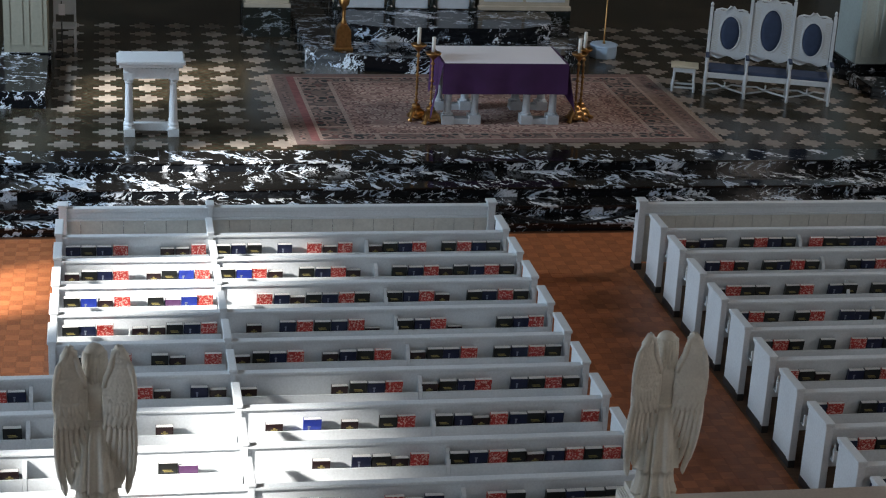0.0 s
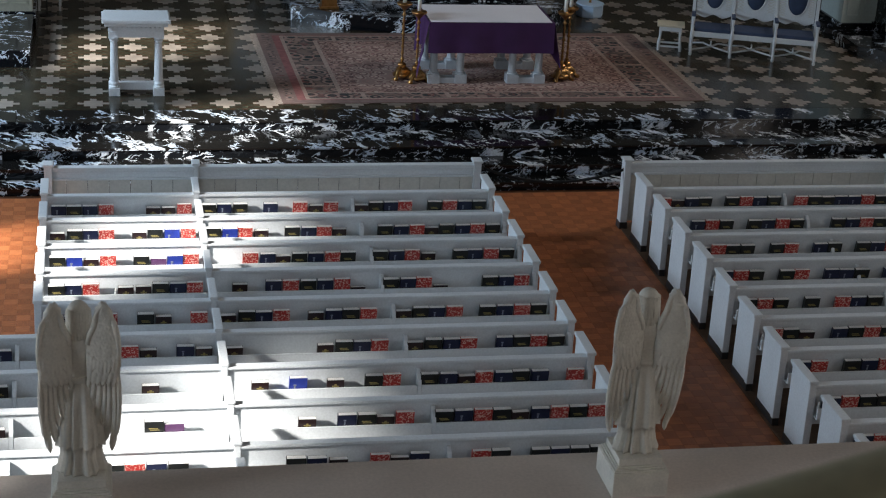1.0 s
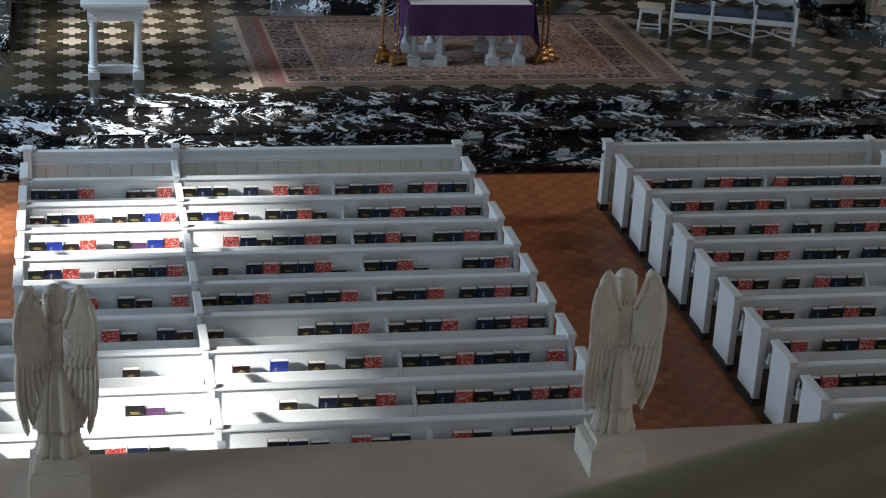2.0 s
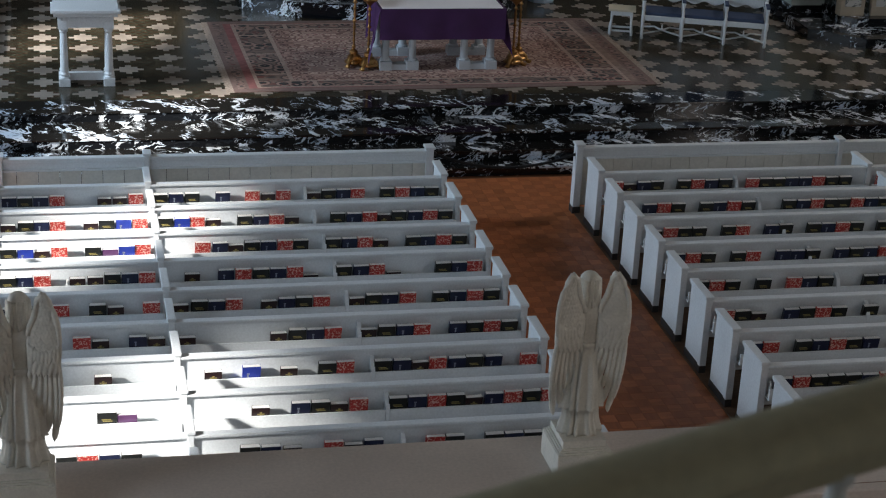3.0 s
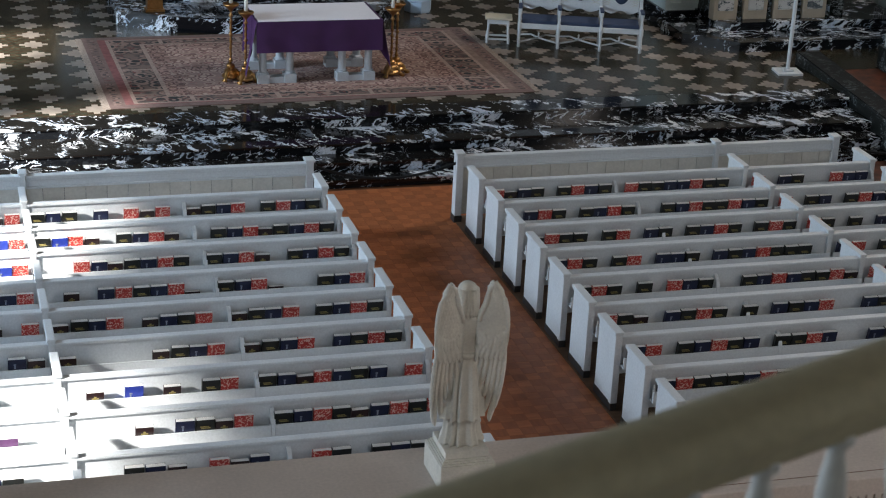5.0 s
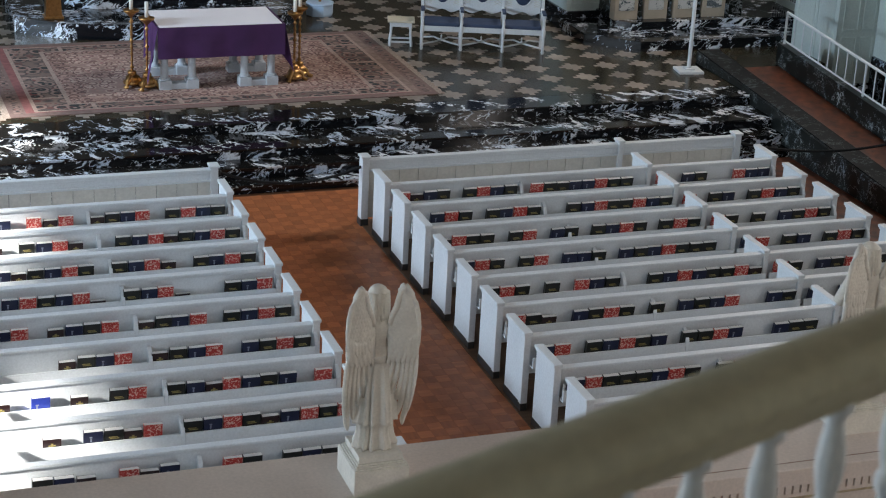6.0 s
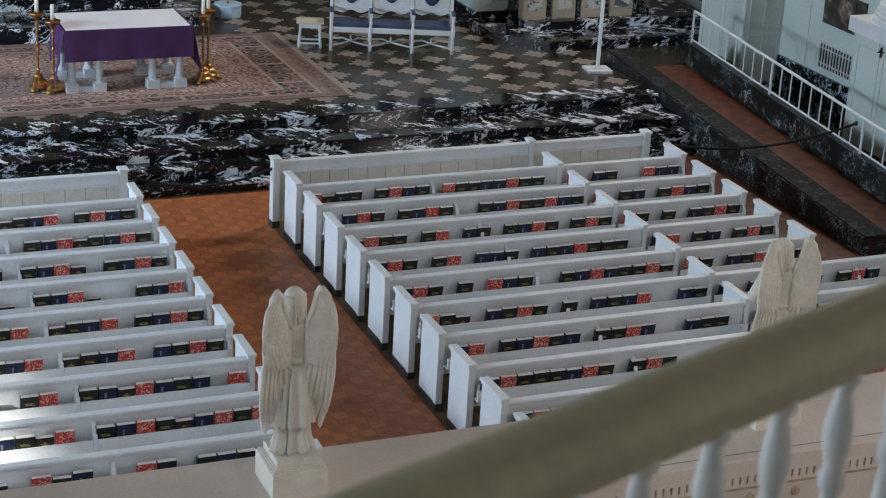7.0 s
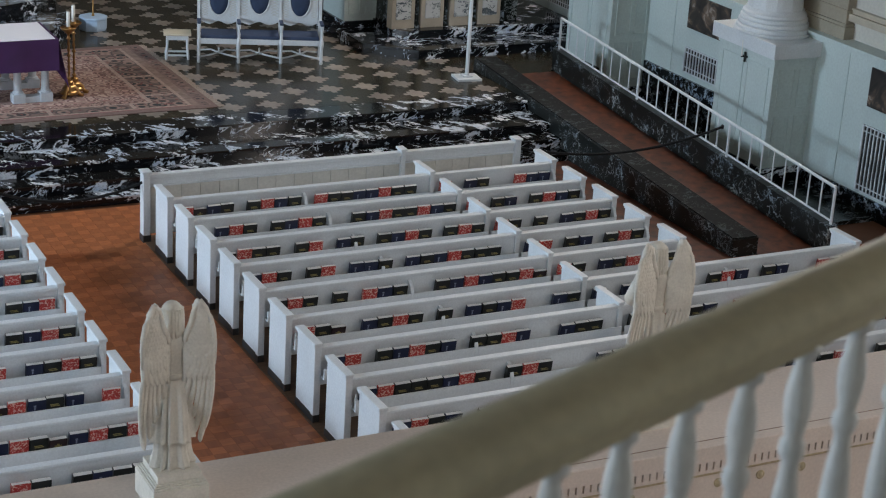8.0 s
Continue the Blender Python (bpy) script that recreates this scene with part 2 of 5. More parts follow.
for k, ((z0, y0), z1) in enumerate(zip(STEPS, (0.13, 0.30, 0.46, PZ))):
    y1 = STEPS[k + 1][1] if k < 3 else 3.95
    part("core", bxs((WALL_L, KERB_X, y0 + 0.055, y1 + 0.06, -0.1, z1 - 0.028)), PLINTH, steps)
    for name, low, high in (("riser_slab", 1.0, 1.9), ("tread_slab", 1.5, 2.6)):
        x = WALL_L
        while x < KERB_X - 0.01:
            x1 = min(x + rng_steps.uniform(low, high), KERB_X)
            if KERB_X - x1 < 0.5:
                x1 = KERB_X
            if name == "riser_slab":
                part(name, bxs((x + 0.001, x1 - 0.001, y0 + 0.028, y0 + 0.058, z0 - 0.03 if k else -0.1, z1 - 0.03), bevel=0.002), MARBLE, steps)
            else:
                part(name, bxs((x + 0.001, x1 - 0.001, y0, y1 + (0.056 if k < 3 else -0.002), z1 - 0.032, z1), bevel=0.008), TREAD, steps)
            x = x1

# closing walls, ceiling and the windows
def wall_with_openings(name, x0, x1, holes, label):
    bm = bmesh.new()
    ys = sorted({WALL_BACK, WALL_FAR, *[h[0] - h[2] / 2 for h in holes], *[h[0] + h[2] / 2 for h in holes]})
    for a, b in zip(ys, ys[1:]):
        hole = [h for h in holes if abs((a + b) / 2 - h[0]) < h[2] / 2]
        if hole:
            _, wz, _, wh = hole[0]
            box(bm, x0, x1, a, b, -0.2, wz - wh / 2)
            box(bm, x0, x1, a, b, wz + wh / 2, ROOF)
        else:
            box(bm, x0, x1, a, b, -0.2, ROOF)
    return setting(name, bm, PLASTER, label, "wall")


wall_with_openings("wall_west", WALL_L - 0.4, WALL_L, WINDOWS, "plain plastered side wall with openings for sun or fill light")
# The east openings are added, one for each fill lamp.
wall_with_openings("wall_east", WALL_R + 0.3, WALL_R + 0.7, ADDED_OPENINGS_R, "plain plastered side wall with openings for sun or fill light")
setting("wall_south", bxs((WALL_L - 0.4, WALL_R + 0.7, WALL_BACK - 0.4, WALL_BACK, -0.2, ROOF)), PLASTER, "plain plastered rear wall", "wall")
setting("wall_north", bxs((WALL_L - 0.4, WALL_R + 0.7, WALL_FAR, WALL_FAR + 0.4, -0.2, ROOF)), DIMMED_PLASTER, "plain plastered wall behind the sanctuary, dimmed in its colour", "wall")
setting("ceiling", bxs((WALL_L - 0.4, WALL_R + 0.7, WALL_BACK - 0.4, WALL_FAR + 0.4, ROOF, ROOF + 0.3)), DIMMED_PLASTER, "plain plastered ceiling, dimmed in its colour", "ceiling")
# ---- pews ----
PITCH, TOP, DEPTH = 0.85, 0.955, 0.563
C_DIV, L_END, D_DIV, R_END = -5.95, -7.88, 3.90, 5.92
L_FAR, R_FAR = -10.2, 8.12
ROWS_BUILT = 11


def row_y(i):
    return -PITCH * (i - 1)


def end_mesh(height=TOP, depth=DEPTH, thick=0.065):
    """A pew end from its front edge at y = 0 back to y = -depth, the middle of its thickness at x = 0."""
    h = thick / 2
    bm = bxs((-h, h, -depth + 0.02, -0.03, 0.09, height - 0.035), bevel=0.006)
    box(bm, -h - 0.007, h + 0.007, -depth + 0.012, -depth + 0.09, 0.09, height - 0.05, bevel=0.006)
    return mesh_of(bm, "pew_end", WHITE)


def cap_mesh(depth=DEPTH, thick=0.065, height=TOP):
    h = thick / 2 + 0.02
    bm = bxs((-h, h, -depth, 0, height - 0.04, height), bevel=0.012)
    box(bm, -h + 0.012, h - 0.012, -depth + 0.012, -0.012, height - 0.062, height - 0.038, bevel=0.004)
    return mesh_of(bm, "cap", WHITE)


def plinth_mesh(depth=DEPTH, thick=0.065):
    h = thick / 2 + 0.006
    return mesh_of(bxs((-h, h, -depth + 0.012, -0.02, -0.01, 0.10), bevel=0.004), "plinth", PLINTH)


END, CAP, PLI = end_mesh(), cap_mesh(), plinth_mesh()
DIV_END = end_mesh(thick=0.05)
DIV_CAP = cap_mesh(thick=0.05)


def pew(i, xs, splits, label):
    """One long pew: ends at xs[0] and xs[-1], dividers between, racks split at the given places."""
    p = thing("pew", label, "pew", (0, row_y(i), 0), group="white church pews")
    x0, x1 = xs[0], xs[-1]
    by = -DEPTH + 0.05  # rear face of the back
    part("backrest", bxs((x0 + 0.06, x1 - 0.06, by, by + 0.03, 0.46, 0.873), bevel=0.003), WHITE, p)
    part("top_rail", bxs((x0 + 0.04, x1 - 0.04, by - 0.035, by + 0.06, 0.872, 0.905), (x0 + 0.04, x1 - 0.04, by - 0.018, by + 0.045, 0.855, 0.873), bevel=0.01), WHITE, p)
    part("seat", bxs((x0 + 0.06, x1 - 0.06, by + 0.032, -0.06, 0.42, 0.455), bevel=0.008), WHITE, p)
    for k, x in enumerate(xs):
        outer = k in (0, len(xs) - 1)
        dx = 0.04 if k == 0 else -0.04 if k == len(xs) - 1 else 0
        e = shared("pew_end" if outer else "divider", END if outer else DIV_END, p, (x + dx, 0, 0))
        shared("cap", CAP if outer else DIV_CAP, e)
        if outer:
            shared("plinth", PLI, e)
    marks = sorted({x0 + 0.06, x1 - 0.06, *[x for x in xs[1:-1]], *splits})
    for a, b in zip(marks, marks[1:]):
        a, b = a + 0.022, b - 0.022
        part("book_rack", bxs((a, b, by - 0.125, by - 0.105, 0.545, 0.675), (a, b, by - 0.11, by + 0.002, 0.545, 0.563), bevel=0.004), WHITE, p)
        for x in [m - 0.02 for m in (a - 0.022, b + 0.022) if any(abs(m - q) < 0.001 for q in splits) and m < b or abs(m - x1 + 0.06) < 0.001]:
            bm = bmesh.new()
            prism(bm, [(by, 0.535), (by - 0.128, 0.535), (by - 0.128, 0.69), (by - 0.09, 0.77), (by - 0.03, 0.815), (by, 0.815)], "x", x, x + 0.04)
            part("rack_cheek", bm, WHITE, p)
    return p


# books: n navy, b bright blue, k black, m maroon, r red, p purple, f lying flat
BOOKS_A = ["nknr..mmr", "mknr.mkbr", "kbmr.kpbr", "knr.mmknr", "nk.r.km.r", "kn..rm.nm", ".....m...", ".....kp..", "...krnk.."]
BOOKS_B = ["knk.n.rmr.mknr.krnk", "kbrm.knrm..knrmknrk", "..rnmknrk.knrm.knrk", ".m.nrknrf.knrf..knr", "mknr.mnkr.mknr.knrk", "m....mknr.mknr.nkrk",
           ".m.b.m.kr.knmrnkn.r", "...m.nkmr.knrkmnrkr", "..knm.rmn..rk.knkk."]
BOOKS_C = ["rmnk.krnk.rkknnrkk.", ".nrk.knrk..knrkkrnk", "mrkk.kr.nk.knrk.krk", "nrk.kr.nnk.nknrkkk.", "krk.k.rnk..knrnkkrm", "rkm.nkrk.k.nknr..nk",
           "nr.knrkn.kkrn..nkk.", "nrkkknrk.krk...nkn.", "nrkn.krk..krfn.k...", "knr.kn.krk.krk.k..."]
BOOKS_D = ["r.nk..rnn", "r.kn.krnk", "rk.k.nkrk", "nr.kn.krk", "rk.nkr.kk", "n.nkr.k.krn.kn..rnk", "k.r.kn.rkk..nkrk.kk", ".kn.r..nkkr.kn.r..k", "kkr..n.kr..knr.k..n", "rk"]


def book_meshes(name, size, cover, pages):
    """A closed book standing on its tail: boards, a page block set in a little, and a plain cover panel."""
    w, t, h = size
    me = mesh_of(bxs((-w / 2, w / 2, 0, 0.004, 0, h), (-w / 2, w / 2, t - 0.004, t, 0, h), (-w / 2, -w / 2 + 0.006, 0, t, 0, h), bevel=0.001), name, cover)
    pg = mesh_of(bxs((-w / 2 + 0.005, w / 2 - 0.004, 0.004, t - 0.004, 0.003, h + 0.0005)), "page_block", pages)
    return me, pg


PAGES = plain("paper", (0.78, 0.77, 0.74), 0.8, vary=0.04, scale=30, fine=200)


def cover(name, colour, mark=None, amount=0.62, scale=14.0):
    """Book cloth with a device printed on the board, as blotches of a second colour."""
    m, nt, b = node_mat(name)
    base = ramp(nt, [(0.3, tuple(c * 0.8 for c in colour)), (0.7, tuple(c * 1.15 for c in colour))], noise_tex(nt, 12, 3))
    if mark:
        spots = ramp(nt, [(amount, (0, 0, 0)), (amount + 0.05, (1, 1, 1))], noise_tex(nt, scale, 2, 0.5))
        base = mix(nt, base, mark, spots)
    nt.links.new(base, b.inputs["Base Color"])
    b.inputs["Roughness"].default_value = 0.38
    return m


GILT = (0.45, 0.36, 0.12)
BOOKS = {
    "n": ("navy blue hymnal with white page edges", (0.185, 0.05, 0.235), cover("navy_cover", (0.010, 0.014, 0.042)), None),
    "b": ("bright blue hymnal with white page edges", (0.185, 0.05, 0.235), cover("blue_cover", (0.02, 0.04, 0.28)), (0.5, 0.55, 0.6)),
    "k": ("black hymnal with a gilt title", (0.185, 0.055, 0.235), cover("black_cover", (0.010, 0.011, 0.010)), GILT),
    "m": ("dark maroon hymnal with white page edges", (0.175, 0.05, 0.20), cover("maroon_cover", (0.022, 0.010, 0.011)), GILT),
    "r": ("red patterned paperback missal", (0.185, 0.04, 0.245), cover("red_cover", (0.42, 0.030, 0.024), (0.66, 0.40, 0.34), 0.53, 48.0), None),
    "p": ("purple hymnal with white page edges", (0.185, 0.03, 0.20), cover("purple_cover", (0.10, 0.04, 0.11)), None),
}
MARK_GILT = plain("gilt_print", (0.26, 0.21, 0.07), 0.4, vary=0.4, scale=60)
MARK_PALE = plain("pale_print", (0.22, 0.24, 0.30), 0.5, vary=0.3, scale=60)
BOOK_MESH = {k: book_meshes("book", v[1], v[2], PAGES) for k, v in BOOKS.items()}
TITLE = {"k": mesh_of(bxs((-0.05, 0.035, -0.0025, 0.001, 0.150, 0.160), (-0.04, 0.05, -0.0025, 0.001, 0.133, 0.142)), "title", MARK_GILT),
         "m": mesh_of(bxs((-0.012, 0.012, -0.0025, 0.001, 0.10, 0.15), (-0.035, 0.035, -0.0025, 0.001, 0.118, 0.132), bevel=0.0), "title", MARK_GILT),
         "n": mesh_of(bxs((-0.03, -0.015, -0.0025, 0.001, 0.12, 0.16), (-0.035, -0.01, -0.0025, 0.001, 0.165, 0.18)), "title", MARK_PALE),
         "b": mesh_of(bxs((-0.045, -0.03, -0.0025, 0.001, 0.10, 0.14), (-0.05, -0.02, -0.0025, 0.001, 0.145, 0.16)), "title", MARK_PALE)}
rng = random.Random(7)


def shelve(i, a, b, pattern):
    """Books of one rack of row i, from a to b, one sign to a slot."""
    by = row_y(i) - DEPTH + 0.05
    slot = (b - a) / len(pattern)
    for k, c in enumerate(pattern):
        if c == ".":
            continue
        x = a + (k + 0.5) * slot + rng.uniform(-0.008, 0.008)
        if c == "f":
            kind = "m"
            m = pose(x, by - 0.085, 0.5632, 0, 0, 0) @ Matrix.Scale(0.62, 4, (0, 0, 1))
        else:
            kind = c
            m = pose(x, by - 0.078, 0.5635, rng.uniform(9, 13), 0, rng.uniform(-1.5, 1.5))
        ob = new({"n": "hymnal", "b": "hymnal", "k": "prayer_book", "r": "missal"}.get(kind, "songbook"), BOOK_MESH[kind][0])
        ob.matrix_world = m
        tagged(ob, BOOKS[kind][0], "book", "books in the pew racks")
        shared("page_block", BOOK_MESH[kind][1], ob)
        if kind in TITLE:
            shared("title", TITLE[kind], ob)


for i in range(1, ROWS_BUILT + 1):
    long = i >= 6
    le, re_ = (L_FAR, R_FAR) if long else (L_END, R_END)
    pew(i, [le, C_DIV, AISLE_L], [C_DIV + 2.0] + ([L_END - 0.15] if long else []), "long white painted wooden pew with book racks on its back")
    pew(i, [AISLE_R, D_DIV, re_], [1.95] + ([D_DIV + 2.1] if long else []), "long white painted wooden pew with book racks on its back")
    if i <= 9:
        shelve(i, L_END + 0.12, C_DIV - 0.06, BOOKS_A[i - 1])
        shelve(i, C_DIV + 0.06, AISLE_L - 0.12, BOOKS_B[i - 1])
        if long:
            shelve(i, L_FAR + 0.15, L_END - 0.2, ["kn.r.mk.rn", "rkn..nkr.k", ".mk.rn..rm", "nkr.k.mr.."][i - 6])
    if i <= 10:
        shelve(i, AISLE_R + 0.14, D_DIV - 0.08, BOOKS_C[i - 1])
        shelve(i, D_DIV + 0.08, re_ - 0.12, BOOKS_D[i - 1])


PLATFORM = plain("worn_brown_boards", (0.125, 0.070, 0.040), 0.55, vary=0.25, scale=4.0, fine=40, relief=0.15, stretch=(1, 6, 1))
for x0, x1, name in ((L_END - 0.02, AISLE_L + 0.015, "west_pew_platform"), (-0.03, 6.45, "east_pew_platform")):
    pf = thing(name, "low brown board platform with a dark edge under the pews", "platform", kind="structure")
    part("boards", bxs((x0 + 0.022, x1 - 0.022, -9.6, 0.56, -0.008, 0.008)), PLATFORM, pf)
    for x in (x0, x1 - 0.02):
        part("edge_strip", bxs((x, x + 0.02, -9.6, 0.56, -0.008, 0.010), bevel=0.002), PLATFORM, pf)


def front_screen(x0, x1, div):
    """The panelled screen before the first pew."""
    y = 0.397
    s = thing("front_screen", "white panelled wooden screen before the first pew", "pew screen", (0, y, 0), group="pew screens")
    part("cap_rail", bxs((x0 + 0.06, x1 - 0.06, -0.05, 0.06, 0.925, 0.965), (x0 + 0.06, x1 - 0.06, -0.035, 0.045, 0.895, 0.926), bevel=0.01), WHITE, s)
    part("upper_board", bxs((x0, x1, -0.012, 0.02, 0.80, 0.90), bevel=0.003), WHITE, s)
    part("ledge", bxs((x0 + 0.06, x1 - 0.06, -0.045, 0.02, 0.785, 0.812), bevel=0.008), WHITE, s)
    n = int((x1 - x0) / 0.27)
    for k in range(n):
        a = x0 + (x1 - x0) * k / n
        part("panel_board", bxs((a + 0.003, a + (x1 - x0) / n - 0.003, -0.008, 0.016, 0.10, 0.786), bevel=0.003), WHITE_OLD, s)
    for x, w in ((x0 + 0.05, 0.05), (x1 - 0.05, 0.05), (div, 0.035)):
        e = part("post", bxs((x - w, x + w, -0.07, 0.09, 0.09, 0.985), bevel=0.006), WHITE, s)
        part("cap", bxs((x - w - 0.02, x + w + 0.02, -0.085, 0.105, 0.984, 1.02), bevel=0.012), WHITE, e)
        part("plinth", bxs((x - w - 0.006, x + w + 0.006, -0.076, 0.096, -0.01, 0.10)), PLINTH, e)


front_screen(L_END + 0.02, AISLE_L, -5.91)
front_screen(-0.05, R_END - 0.11, 3.86)


def small_bottle(x, y):
    b = thing("small_bottle", "tiny clear bottle with a pale cap in a pew rack", "bottle", (x, y, 0.563), group="rack bottles")
    bm = bmesh.new()
    lathe(bm, [(0.018, 0), (0.02, 0.01), (0.02, 0.11), (0.009, 0.13), (0.009, 0.14)], 0, 0, 10)
    part("body", bm, BOTTLE, b, smooth=True)
    bm = bmesh.new()
    lathe(bm, [(0.012, 0.138), (0.012, 0.165), (0.009, 0.17)], 0, 0, 10)
    part("cap", bm, PAGES, b)


BOTTLE = plain("frosted_plastic", (0.55, 0.58, 0.58), 0.25, vary=0.05)
for i, x in ((2, 0.11), (4, 0.11), (6, 0.11), (8, 0.11), (1, -2.2), (4, -2.2), (7, -2.2), (8, -2.2), (3, -5.45), (2, -6.75), (4, -7.0), (3, 0.75)):
    small_bottle(x, row_y(i) - DEPTH - 0.02)
# ---- sanctuary ----
def tile_floor_mat():
    """Small dark marble squares, green and brown-black, polished."""
    m, nt, b = node_mat("dark_marble_tiles")
    g = nt.nodes.new("ShaderNodeNewGeometry")
    mp = nt.nodes.new("ShaderNodeMapping")
    mp.inputs["Location"].default_value = (0.03, 0.02, 0.05)
    nt.links.new(g.outputs["Position"], mp.inputs[0])
    ch = nt.nodes.new("ShaderNodeTexChecker")
    ch.inputs["Scale"].default_value = 1 / 0.094
    ch.inputs[1].default_value, ch.inputs[2].default_value = (0.029, 0.034, 0.025, 1), (0.034, 0.021, 0.014, 1)
    nt.links.new(mp.outputs[0], ch.inputs[0])
    big = ramp(nt, [(0.35, (0.55, 0.6, 0.55)), (0.65, (1.5, 1.35, 1.2))], noise_tex(nt, 1.1, 4, 0.6))
    fine = ramp(nt, [(0.40, (0.6,) * 3), (0.62, (1.5,) * 3), (0.70, (2.6,) * 3)], noise_tex(nt, 11, 6, 1.5))
    col = mix(nt, mix(nt, ch.outputs[0], big, 1.0, "MULTIPLY"), fine, 1.0, "MULTIPLY")
    nt.links.new(col, b.inputs["Base Color"])
    b.inputs["Roughness"].default_value, b.inputs["Specular IOR Level"].default_value = 0.2, 0.3
    return m


CROSS = plain("pale_marble_tile", (0.265, 0.225, 0.190), 0.28, vary=0.25, scale=2.5, fine=18, relief=0, per_object=0.18)
FLOOR_DARK = tile_floor_mat()
GOLD = plain("gilt_brass", (0.46, 0.255, 0.095), 0.34, 1.0, vary=0.2, scale=20, fine=80, relief=0.2)
WAX = plain("candle_wax", (0.80, 0.78, 0.72), 0.5, vary=0.03)
PURPLE = plain("purple_cloth", (0.062, 0.016, 0.088), 0.75, vary=0.15, scale=3, fine=120, relief=0.2)
LINEN = plain("white_linen", (0.93, 0.91, 0.95), 0.8, vary=0.02, scale=2, fine=120, relief=0.15)
BLUE = plain("blue_upholstery", (0.032, 0.052, 0.105), 0.75, vary=0.15, scale=8, fine=150, relief=0.25)
STONE = plain("pale_stone", (0.56, 0.60, 0.64), 0.4, vary=0.06, scale=6)
BEIGE = plain("beige_stone", (0.48, 0.42, 0.33), 0.5, vary=0.08, scale=5)
ROPE = plain("black_rope", (0.004, 0.004, 0.005), 0.9, vary=0.2, scale=40)
BLACK = plain("black_metal", (0.015, 0.015, 0.016), 0.4, vary=0.2)

sanct = setting("sanctuary_floor", bxs((WALL_L, 8.25, 3.95, WALL_FAR, 0.3, PZ), (8.25, WALL_R + 0.4, 5.0, WALL_FAR, 0.3, PZ)), FLOOR_DARK, "polished dark green marble tile floor inlaid with pale stepped crosses", "floor")

# altar
altar = thing("altar_table", "altar table on grey-white stone columns under cloths", "altar", (-0.93, 5.27, PZ))
AH = 1.03
for x in (-0.68, 0.62):
    for k, y in enumerate((0.10, 0.92)):
        part("foot_rail", bxs((x - 0.30, x + 0.30, y - 0.09, y + 0.09, 0.0, 0.11), bevel=0.012), STONE, altar)
        for dx in (-0.22, 0.22):
            bm = bxs((x + dx - 0.10, x + dx + 0.10, y - 0.11, y + 0.11, 0.0, 0.16), bevel=0.01)
            lathe(bm, [(0.085, 0.15), (0.088, 0.18), (0.066, 0.20), (0.066, 0.22), (0.060, 0.50), (0.056, 0.80), (0.075, 0.84), (0.08, 0.90)], x + dx, y, 20)
            part("column", bm, STONE, altar, smooth=False)
part("slab", bxs((-0.98, 0.98, -0.02, 1.08, 0.90, AH), bevel=0.01), STONE, altar)


def sheet(bm, rows):
    """A cloth from a grid of points."""
    vs = [[bm.verts.new(p) for p in r] for r in rows]
    for a, b in zip(vs, vs[1:]):
        for k in range(len(a) - 1):
            bm.faces.new((a[k], a[k + 1], b[k + 1], b[k]))


cloth = thing("altar_cloth", "deep purple altar cloth hanging in points at the corners", "altar cloth", (-0.93, 5.27, PZ + AH + 0.006))
bm = bmesh.new()
XA, XB, YA, YB = -1.03, 1.03, -0.05, 1.12
sheet(bm, [[(XA + (XB - XA) * i / 24, YA + (YB - YA) * j / 8, 0) for i in range(25)] for j in range(9)])
part("top", bm, PURPLE, cloth)
bm = bmesh.new()
sheet(bm, [[(XA + (XB - XA) * i / 40, YA - 0.012 * math.sin(i * 0.5) * (j / 10) - 0.015 * j / 10, -0.50 * j / 10) for i in range(41)] for j in range(11)])
part("front_drop", bm, PURPLE, cloth)
for s, X in ((-1, XA), (1, XB)):
    bm = bmesh.new()
    rows = []
    for j in range(13):
        v = j / 12
        row = []
        for i in range(25):
            u = i / 24
            length = 0.55 + 0.36 * max(0, 1 - u * 4.2) + 0.30 * max(0, (u - 0.8) * 4)
            row.append((X + s * (0.17 * v * max(0, 1 - u * 3) + 0.03 * v * math.sin(u * 20)), YA + (YB - YA) * u * (1 - 0.03 * v) - 0.03 * v * max(0, 1 - u * 5), -length * v))
        rows.append(row)
    sheet(bm, rows)
    d = part("side_drop", bm, PURPLE, cloth, smooth=True)
lin = thing("altar_linen", "white linen runner on the altar cloth", "altar linen", (-0.93, 5.27, PZ + AH + 0.012))
bm = bmesh.new()
box(bm, -1.0, 0.98, -0.048, 1.07, 0, 0.006, bevel=0.002)
part("linen_sheet", bm, LINEN, lin)


